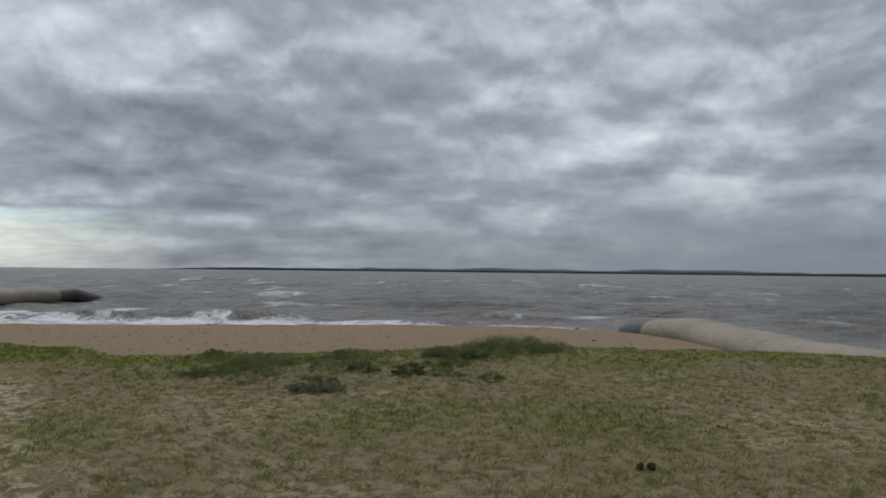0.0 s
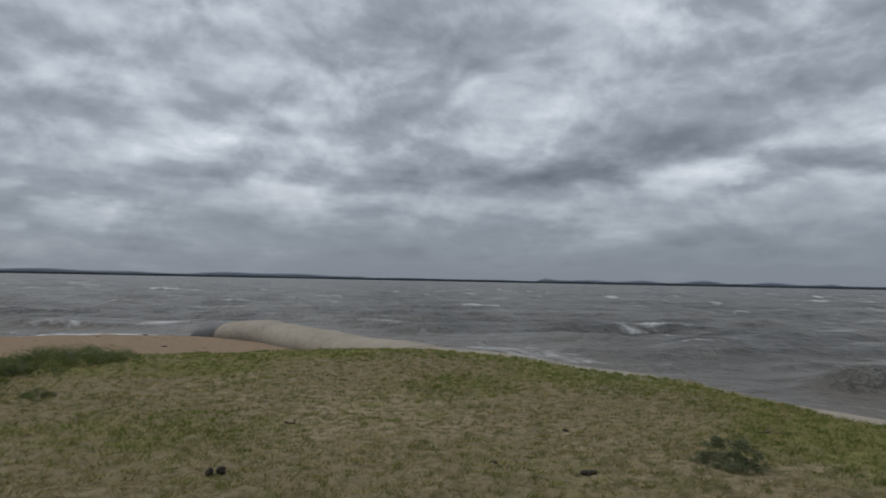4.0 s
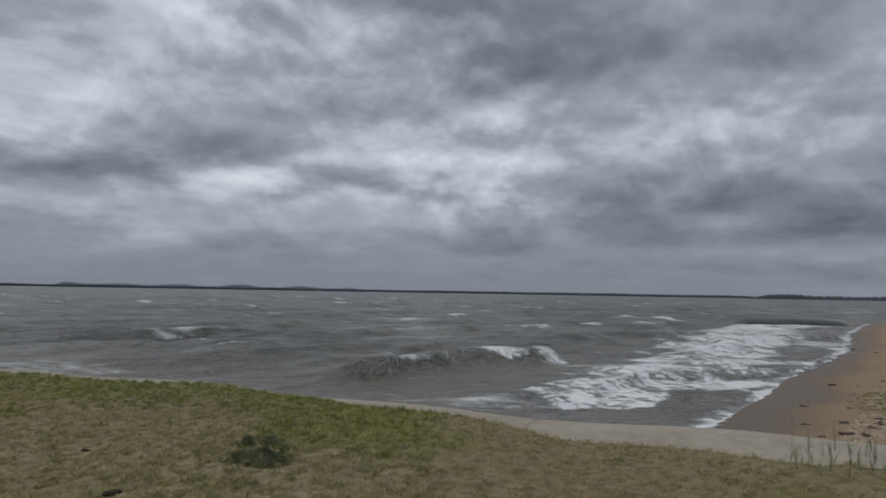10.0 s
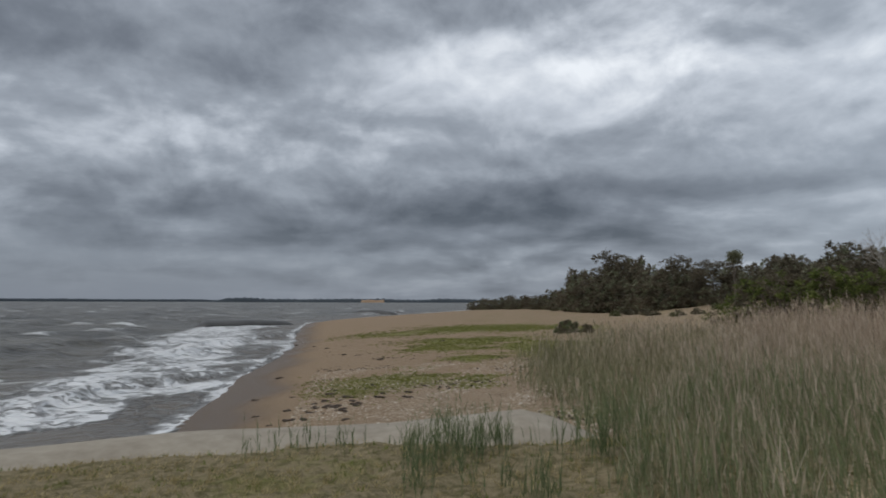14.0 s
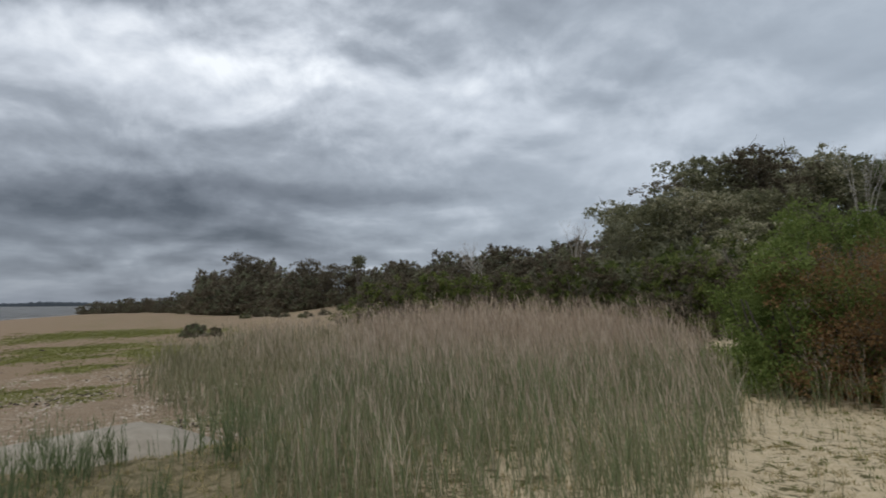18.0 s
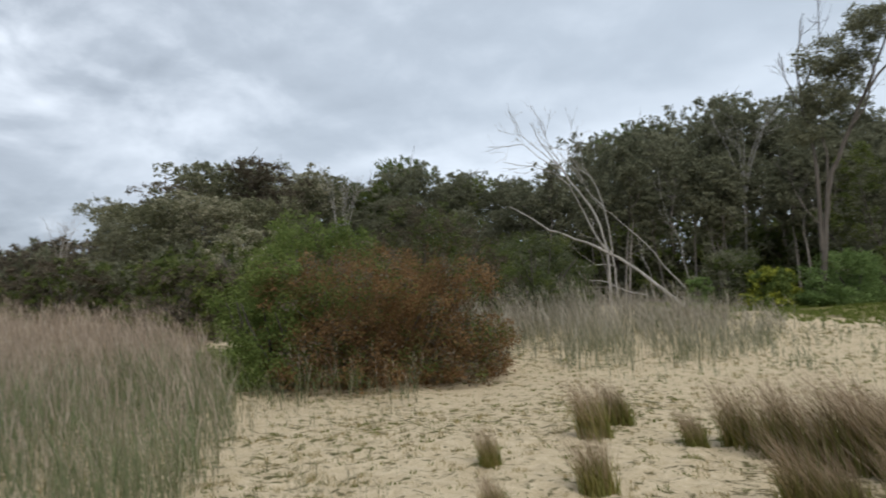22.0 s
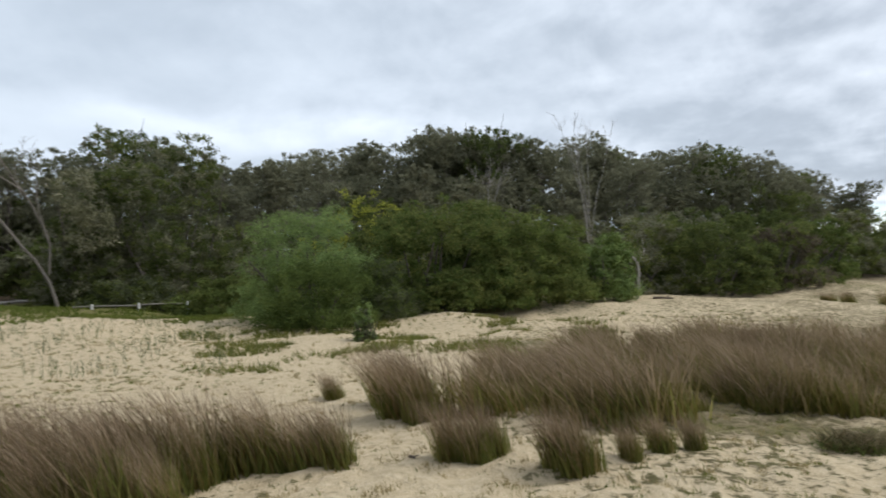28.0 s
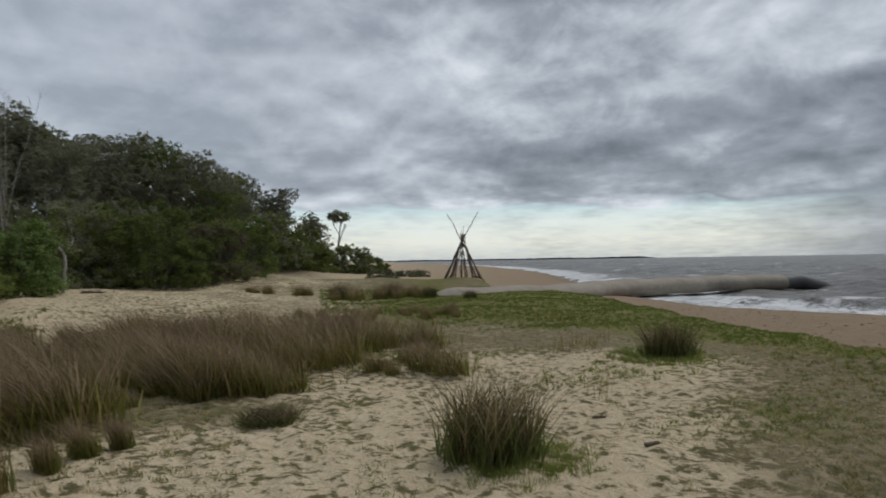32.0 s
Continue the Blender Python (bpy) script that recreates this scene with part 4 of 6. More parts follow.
def blades(rng, base, heights, lean, width, curl, segs=3, wind=(0.25, 0.0)):
    """Tapered bent blades: base n x 3, returns verts and quads (segs each)."""
    n = len(base)
    az = rng.uniform(0, 6.28, n)
    side = np.stack([np.cos(az), np.sin(az), np.zeros(n)], 1)
    ld = rng.uniform(0, 6.28, n)
    ldv = np.stack([np.cos(ld), np.sin(ld)], 1) * (lean * rng.uniform(0.2, 1, n))[:, None] + np.array(wind)[None, :]
    vs = []
    for k in range(segs + 1):
        t = k / segs
        c = base.copy()
        c[:, 2] += heights * t * (1 - 0.25 * curl * t)
        c[:, :2] += ldv * (heights * (t * (1 - curl) + curl * t * t))[:, None]
        w = (width * (1 - t) ** 0.6 * 0.5 if np.isscalar(width) else width * (1 - t) ** 0.6 * 0.5)
        w = np.maximum(w, 0.0006)
        w = (np.ones(n) * w)[:, None]
        vs += [c - side * w, c + side * w]
    v = np.stack(vs, 1).reshape(-1, 3)
    m = 2 * (segs + 1)
    o = (np.arange(n) * m)[:, None, None]
    q = np.array([[2 * k, 2 * k + 1, 2 * k + 3, 2 * k + 2] for k in range(segs)])[None]
    return v, (o + q).reshape(-1, 4)

# ---------------------------------------------------------------- sand-filled tubes
def tube_line(pts, crest, half_w, name, label, wet_from):
    """A long sand-filled textile tube with a flattened crest, sagging seams and a rounded end."""
    pts = np.asarray(pts, float)
    seg = np.r_[0, np.cumsum(np.hypot(*np.diff(pts, axis=0).T))]
    n = int(seg[-1] / 0.35)
    s = np.linspace(0, seg[-1], n)
    x, y = np.interp(s, seg, pts[:, 0]), np.interp(s, seg, pts[:, 1])
    for _ in range(30):
        x[1:-1] = (x[:-2] + x[2:]) / 2
        y[1:-1] = (y[:-2] + y[2:]) / 2
    tx, ty = np.gradient(x), np.gradient(y)
    ln = np.hypot(tx, ty)
    nx, ny = -ty / ln, tx / ln
    top = np.interp(s, seg, crest)
    cap = np.minimum(1, np.sqrt(np.clip(np.minimum(s + 0.02, (seg[-1] - s) + 0.02) / 1.6, 0, 1)))
    m = 22
    th = np.linspace(-0.28 * np.pi, 1.28 * np.pi, m)
    hh = 0.62
    sag = 0.03 * np.sin(s * 1.3) + 0.025 * np.sin(s * 0.37 + 1)
    cx, cz = np.cos(th), np.sin(th)
    prof_x = np.sign(cx) * np.abs(cx) ** 0.85
    V = np.zeros((n, m, 3))
    w = half_w * cap * (1 + 0.03 * np.sin(s * 0.9))
    V[:, :, 0] = x[:, None] + nx[:, None] * w[:, None] * prof_x[None]
    V[:, :, 1] = y[:, None] + ny[:, None] * w[:, None] * prof_x[None]
    V[:, :, 2] = (top - hh + sag)[:, None] + (hh * cap)[:, None] * cz[None] * np.where(cz > 0, 1.0, 1.1)[None]
    i, j = np.meshgrid(np.arange(n - 1), np.arange(m - 1), indexing="ij")
    i, j = i.ravel(), j.ravel()
    f = np.stack([i * m + j, (i + 1) * m + j, (i + 1) * m + j + 1, i * m + j + 1], 1)
    root = thing(name, 0, 0, 0, label, "sand tube", "groynes on the beach")
    cut = wet_from * seg[-1]
    dry = s[i] < cut
    if dry.any():
        part("dry_tube", mesh_from(name, V.reshape(-1, 3), f[dry], TUBE), root)
    part("wet_tube", mesh_from(name, V.reshape(-1, 3), f[~dry], TUBE_WET), root, "dark wet end with algae")
    # stitched seam rings
    for q in np.arange(4.0, seg[-1] - 1, 5.0):
        k = int(q / seg[-1] * (n - 1))
        ring = V[k].copy()
        ring[:, 2] += 0.004
        part("seam", mesh_from(name + "_seam", *sweep(ring, np.full(m, 0.004), 5), TUBE if q < cut else TUBE_WET), root)
    return root


g1 = [at(126.5, 9.5), at(116, 9.3), at(105, 9.5), at(95, 9.8), at(80, 9.6), at(67, 9.7), at(57, 11.6), at(40, 15), at(28, 19.5), at(20, 25), at(15, 29), at(11.5, 31.5), at(9, 34)]
tube_line(g1, [-0.15, 0.1, -0.04, -0.12, -0.12, -0.13, -0.14, -0.17, -0.24, -0.32, -0.2, -0.35, -0.9], 1.1, "sand_tube", "long pale sand-filled geotextile tube half buried along the turf", 0.91)
for line, crest_z in (([at(97.0, 86), at(95.2, 84), at(92.5, 82), at(90, 80.5), at(88.8, 80)], [-0.9, -0.62, -0.5, -0.6, -1.4]), ([at(105.5, 152), at(104, 154), at(102.6, 157), at(101.4, 160)], [-0.8, -0.3, -0.25, -1.3])):
    tube_line(line, crest_z, 1.4, "wet_groyne", "dark wet sand tube awash at the water's edge", 0.0)
g2 = [at(-63, 31), at(-56, 34.6), at(-52, 38.5), at(-47.4, 48), at(-41.4, 55), at(-38, 59), at(-34.5, 63), at(-32, 66)]
tube_line(g2, [0.30, 0.27, 0.2, 0.12, 0.11, 0.07, 0.02, -0.8], 1.15, "sand_tube", "pale sand-filled geotextile tube running out into the surf", 0.86)

# ---------------------------------------------------------------- trees
protos = {
    "gum": make_tree("gum_tree", "dark olive gum tree with a ragged crown on the wooded rise", 11, 11, 2.6, GUM, clumps=800, per=12, leaf=0.22, slim=0.22, droop=1.1),
    "gum2": make_tree("gum_tree", "tall gum tree with several leaning grey stems and olive leaves", 12, 12, 2.9, GUM, lean=(1.2, 0.4), bark=PALE_BARK, clumps=800, per=12, leaf=0.22, slim=0.22, droop=1.1, low=0.4),
    "gum3": make_tree("gum_tree", "slender gum tree with a narrow tufted olive crown", 16, 12, 2.1, GUM, lean=(-0.6, 0.7), bark=PALE_BARK, clumps=800, per=12, leaf=0.22, slim=0.22, droop=1.1, low=0.45),
    "brown": make_tree("gum_tree", "gum tree with brownish wind-scorched foliage", 13, 10, 3.0, GUM_BROWN, clumps=800, per=13, leaf=0.14, low=0.12),
    "silver": make_tree("banksia_tree", "spreading banksia tree with silvery-backed leaves", 14, 9, 3.2, GUM_SILVER, clumps=800, per=13, leaf=0.14, low=0.08),
    "tea": make_tree("tea_tree", "dark dense tea tree with fine foliage", 15, 8, 3.2, GREEN_DARK, clumps=800, per=12, leaf=0.22, slim=0.22, droop=1.1, low=0.05),
    "sapling": make_tree("gum_sapling", "thin pale-stemmed young gum with a small crown", 19, 9, 1.5, GUM, bark=PALE_BARK, lean=(0.9, 0.2), clumps=200, per=12, leaf=0.15, low=0.6, trunk_r=0.07, limbs=5),
    "scrub": make_bush("scrub_bush", "dense brownish coastal scrub bush", 17, 7.5, 6.0, 5.0, [GUM_BROWN, GUM_BROWN, GUM], 300, 18, 0.36, 0.22),
    "under": make_bush("undergrowth_bush", "dark dense undergrowth bush in the shade of the wood", 18, 6.0, 5.0, 4.0, [GREEN_DARK, GUM], 210, 16, 0.36, 0.22),
}
for k in protos.values():
    k.location = (0, -300, hz(0, -300))


def plant(key, a, r, tall_scale, turn, wide=None, label=""):
    x, y = at(a, r)
    o = copy_thing(protos[key], pose(x, y, hz(x, y), 0, 0, turn))
    w = tall_scale if wide is None else wide
    o.scale = (w, w, tall_scale)
    o["group"] = "trees of the coastal wood"
    if label:
        o["label"] = label
    return o


# top of the wood above the horizon, degrees, by compass angle; and how far the wood stands
TOPS = [(111, 0.5), (114, 0.6), (117.5, 0.7), (119.3, 1.4), (120.8, 3.0), (123.5, 4.3), (127, 4.0), (130.5, 3.2), (136, 3.9), (140, 4.5), (146, 5.1), (151, 5.9), (154, 8.5), (158, 10.4), (162, 11.8), (166, 12.0),
        (169, 10.4), (173, 11.0), (178, 11.6), (184, 10.6), (190, 12.4), (195, 14.4), (200, 15.2), (206, 14.6), (212, 13.2), (217, 11.4), (221, 10.6), (226, 11.8), (232, 11.8), (238, 11.8), (244, 12.2),
        (250, 12.2), (257, 12.6), (262, 12.2), (266, 11.8), (270, 10.6), (275, 9.8), (280, 8.3), (283.5, 7), (285, 5), (288, 4.0)]
FAR = [(111, 180), (118, 165), (121, 120), (130, 100), (140, 85), (150, 75), (154, 50), (166, 46), (170, 60), (184, 58), (192, 52), (212, 50), (220, 46), (236, 50), (262, 56), (275, 66), (283, 84), (288, 105)]
TA, TE = np.array([p[0] for p in TOPS], float), np.array([p[1] for p in TOPS], float)
FA, FR = np.array([p[0] for p in FAR], float), np.array([p[1] for p in FAR], float)
rng = np.random.RandomState(77)
hts = {"gum": 11.0, "gum2": 12.0, "gum3": 12.0, "brown": 10.0, "silver": 9.0, "tea": 8.0, "scrub": 5.0, "under": 4.0}
for row, (dr, top_k, step) in enumerate(((-1, 0.5, 4.2), (3, 0.8, 3.6), (9, 1.0, 3.0), (17, 1.0, 3.6))):
    a = 112.0 + row
    while a < 288.5:
        r0 = float(np.interp(a, FA, FR))
        r = r0 + dr + rng.uniform(-2, 2)
        x, y = at(a, r)
        z = hz(x, y)
        top_z = EYE + r * math.tan(radians(float(np.interp(a, TA, TE)) * top_k * rng.uniform(0.84, 1.04)))
        h = max(2.0 if a > 118 else 1.2, top_z - z)
        gap = 214 < a < 221 and row < 2
        if row == 0:
            key = "under" if a > 150 else "scrub"
        elif a < 154:
            key = rng.choice(["scrub", "scrub", "scrub", "brown"])
        elif a < 170:
            key = rng.choice(["silver", "brown", "gum", "silver"])
        elif a < 216:
            key = rng.choice(["gum", "gum2", "gum", "gum3", "tea"])
        else:
            key = rng.choice(["gum", "gum2", "gum2", "gum3", "gum", "tea"])
        k = h / hts[key]
        if not gap:
            plant(key, a, r, k, rng.uniform(0, 360), wide=max(0.6, min(k * 1.15, 1.4)))
        a += step * rng.uniform(0.75, 1.3) * (46 / r0) ** 0.7
for k in range(9):
    a, r = 123.5 + k * 1.3 + rng.uniform(-0.5, 0.5), rng.uniform(58, 92)
    s_ = rng.uniform(0.12, 0.26)
    plant("scrub" if k % 3 else "under", a, r, s_, rng.uniform(0, 360), wide=s_ * 1.5, label="low olive scrub bush on the pale dune bank")
for k in range(46):
    a = 156 + k * 2.7 + rng.uniform(-1, 1)
    r = float(np.interp(a, FA, FR)) + rng.uniform(10, 24)
    if 214 < a < 221:
        r += 8
    plant("under", a, r, rng.uniform(1.1, 1.9), rng.uniform(0, 360), wide=rng.uniform(1.0, 1.5))
for k in range(9):
    plant("under", 212.5 + k * 1.35, rng.uniform(60, 72), rng.uniform(1.9, 2.4), rng.uniform(0, 360), wide=1.3)
for k in range(30):
    a = rng.uniform(186, 215) if k < 21 else rng.uniform(236, 272)
    plant("sapling", a, float(np.interp(a, FA, FR)) - rng.uniform(3, 10), rng.uniform(0.75, 1.25), rng.uniform(0, 360), wide=1.0)

# ---------------------------------------------------------------- single trees
def line_tree(name, label, a, r, lines, blobs, mat, bark, category="tree", seed=1, twigs=3, leaf=0.2, sink=0.3):
    """A tree from the courses of its stems, in metres to the side and up, with leaf masses."""
    rng = np.random.RandomState(seed)
    x, y = at(a, r)
    root = thing(name, x, y, hz(x, y) - sink * 0.3, label, category, turn=-a)
    for k, (pts, w0, w1) in enumerate(lines):
        p = np.array([(px_, rng.normal(0, 0.08) + 0.05 * i, pz) for i, (px_, pz) in enumerate(pts)], float)
        seg = np.linspace(0, len(p) - 1, 3 * len(p))
        q = np.stack([np.interp(seg, np.arange(len(p)), p[:, i]) for i in range(3)], 1)
        q[1:-1] = (q[:-2] + q[1:-1] * 2 + q[2:]) / 4 + rng.normal(0, 0.02, (len(q) - 2, 3))
        limb = part("trunk" if k == 0 else "branch", mesh_from(name + "_branch", *sweep(q, np.linspace(w0, w1, len(q)), 7, 0.1, rng), bark), root)
        if twigs and k:
            tw = []
            for _ in range(twigs):
                i = rng.randint(len(q) // 2, len(q))
                d = q[min(i + 1, len(q) - 1)] - q[max(i - 1, 0)]
                d = d / (np.linalg.norm(d) + 1e-6) + rng.normal(0, 0.45, 3)
                ln = rng.uniform(0.6, 1.6)
                b = limb_line(rng, q[i], d, ln, 6, 0.2, 0.1)
                tw.append(sweep(b, np.linspace(w1 * 0.8, 0.008, 6), 4))
                for _ in range(3):
                    tw.append(sweep(limb_line(rng, b[rng.randint(2, 5)], d + rng.normal(0, 0.5, 3), ln * 0.6, 4, 0.2, 0.1), np.linspace(w1 * 0.5, 0.006, 4), 3))
            tagged(part("twig_spray", mesh_from(name + "_twigs", *join(tw), bark), limb), kind="stuff")
    if blobs:
        cp, cs = crown_points(rng, [(b[0], 0.0, b[1], b[2], b[2], b[3]) for b in blobs], sum(int(b[4]) for b in blobs))
        sz = rng.uniform(0.22, 0.5, len(cp))
        part("crown", mesh_from(name + "_crown", *leaves(rng, cp, np.stack([sz, sz, sz * 0.7], 1), 26, leaf, leaf * 0.16), mat, False), root)
    return root


def course(base, k, pts):
    return [((x - base[0]) * k, (base[1] - y) * k) for x, y in pts]


c = lambda *p: course((180, 745), 0.01744, p)
line_tree("gum_tree", "tall slender gum tree with a sparse windblown crown", 208.8, 32, [
    (c((180, 752), (195, 600), (205, 490), (228, 400), (265, 320), (300, 240), (325, 170), (350, 105), (400, 45)), 0.135, 0.025),
    (c((190, 610), (190, 500), (188, 400), (180, 310), (165, 220), (160, 140), (180, 50)), 0.10, 0.02),
    (c((300, 240), (340, 190), (400, 140), (455, 88)), 0.06, 0.015), (c((180, 310), (140, 200), (120, 130)), 0.04, 0.012),
    (c((205, 490), (215, 400), (205, 330), (200, 250)), 0.06, 0.015), (c((265, 320), (290, 290), (310, 230), (318, 150)), 0.05, 0.015),
    (c((188, 545), (160, 510), (145, 470), (130, 430)), 0.03, 0.012), (c((165, 220), (205, 150), (215, 60)), 0.035, 0.012)],
    [(2.4, 11.5, 1.15, 0.75, 100), (3.5, 12.1, 0.6, 0.45, 36), (0.75, 10.4, 1.15, 0.9, 100), (0.5, 8.7, 1.0, 0.8, 50), (1.3, 9.5, 0.8, 0.7, 40), (-0.2, 7.4, 0.9, 0.6, 24), (1.9, 10.2, 0.7, 0.6, 30)], GUM, BARK, seed=4, twigs=4)
c = lambda *p: course((712, 745), 0.0185, p)
line_tree("gum_tree", "leaning half-bare tree with pale forked branches at the wood's edge", 223.8, 33, [
    (c((712, 752), (695, 670), (620, 565), (540, 460), (430, 345)), 0.085, 0.02), (c((695, 660), (700, 580), (640, 470), (600, 400), (560, 340)), 0.058, 0.016),
    (c((640, 470), (580, 425), (520, 378)), 0.032, 0.012), (c((690, 580), (670, 500), (670, 440)), 0.036, 0.012), (c((640, 480), (625, 420), (640, 390)), 0.029, 0.010)],
    [(0.6, 5.0, 1.0, 1.2, 40), (1.2, 3.4, 1.1, 1.2, 45)], GUM_SILVER, PALE_BARK, seed=5, twigs=3)
c = lambda *p: course((430, 640), 0.01555, p)
line_tree("dead_tree", "bleached bare dead tree with upswept windblown branches", 193.6, 33, [
    (c((430, 665), (432, 560), (430, 470), (400, 350), (345, 270), (290, 190), (240, 115), (205, 45)), 0.081, 0.015),
    (c((455, 640), (450, 540), (440, 430), (425, 330), (395, 240), (340, 190), (320, 140)), 0.050, 0.015),
    (c((430, 470), (385, 400), (360, 330), (320, 250), (270, 205), (190, 180), (115, 165)), 0.043, 0.011),
    (c((320, 240), (290, 170), (255, 110), (250, 60)), 0.028, 0.009), (c((290, 190), (220, 130), (160, 70)), 0.025, 0.009),
    (c((425, 330), (380, 280), (350, 210)), 0.025, 0.009), (c((300, 210), (240, 170), (180, 110), (130, 120)), 0.025, 0.009), (c((360, 250), (320, 190), (325, 140)), 0.019, 0.007)],
    [], GUM, PALE_WOOD, "dead tree", 6, 5)
line_tree("fallen_dead_trunk", "pale dead trunk leaning over from the grass", 199.5, 31.5, [
    (course((650, 655), 0.0148, ((655, 660), (540, 555), (440, 480), (330, 430), (240, 395), (190, 355), (120, 315))), 0.081, 0.019),
    (course((650, 655), 0.0148, ((440, 480), (400, 440), (380, 370))), 0.031, 0.011), (course((650, 655), 0.0148, ((540, 610), (480, 600), (430, 570), (360, 560))), 0.037, 0.015),
    (course((650, 655), 0.0148, ((450, 520), (400, 515), (350, 520))), 0.025, 0.011)], [], GUM, PALE_WOOD, "dead tree", 7, 2)
line_tree("leaning_dead_trunk", "thin leaning dead stem before the dark wood", 200.7, 34, [
    (course((695, 595), 0.016, ((700, 640), (660, 550), (600, 480), (540, 395), (450, 310), (380, 240))), 0.050, 0.011),
    (course((695, 595), 0.016, ((560, 560), (545, 470), (520, 420))), 0.025, 0.009), (course((695, 595), 0.016, ((660, 520), (640, 400), (600, 300))), 0.028, 0.009)], [], GUM, PALE_WOOD, "dead tree", 8, 2)
for aa, rr, hh, sd in ((171.5, 48, 9.8, 31), (150.5, 64, 7.2, 32), (265.6, 50, 11.5, 33), (257, 47, 9.0, 35), (142.5, 46, 4.2, 36), (204, 47, 12.0, 39)):
    rg = np.random.RandomState(sd)
    ls = []
    for q in range(6):
        t0, dx = rg.uniform(0.25, 0.6) if q else 0, rg.uniform(-1, 1) * hh * 0.16
        ls.append(([(0, -0.2 + hh * t0), (dx * 0.3, hh * (t0 + (1 - t0) * 0.4)), (dx * 0.7, hh * (t0 + (1 - t0) * 0.7)), (dx, hh * rg.uniform(0.85, 1.0))], 0.06 if not q else 0.028, 0.009))
    line_tree("dead_tree", "bare grey dead tree standing among the gums", aa, rr, ls, [], GUM, PALE_WOOD, "dead tree", sd, 6)
line_tree("dead_branch", "bleached bent dead branch arching beside the pale bush", 268.9, 32.3, [
    ([(0.05, -0.3), (0.2, 0.9), (0.15, 1.7), (-0.15, 2.25), (-0.8, 2.4)], 0.075, 0.03), ([(0.15, 1.7), (0.4, 2.1), (0.5, 2.4)], 0.03, 0.012)], [], GUM, PALE_WOOD, "dead tree", 11, 1)
line_tree("gum_tree", "lone gum tree with a small round crown on a bare stem", 289.5, 100, [
    ([(0, -0.5), (-0.1, 3.0), (0.3, 6.2), (0.6, 7.6)], 0.16, 0.06), ([(0.1, 4.0), (0.7, 5.8), (1.1, 7.0)], 0.09, 0.04), ([(0.2, 5.5), (-0.5, 6.6), (-0.7, 7.4)], 0.07, 0.03)],
    [(0.2, 8.0, 1.5, 0.9, 60), (-0.6, 8.2, 0.8, 0.6, 20)], GUM, BARK, seed=9, twigs=2, leaf=0.35)
line_tree("gum_tree", "lone small round-topped gum tree on the dune ridge", 132.4, 92, [
    ([(0, -0.5), (0.1, 2.4), (-0.1, 4.6), (0.1, 5.6)], 0.13, 0.05), ([(0.0, 3.4), (0.4, 4.6), (0.6, 5.6)], 0.07, 0.03)], [(0.1, 6.0, 1.0, 0.75, 50)], GUM, BARK, seed=10, twigs=2, leaf=0.3)

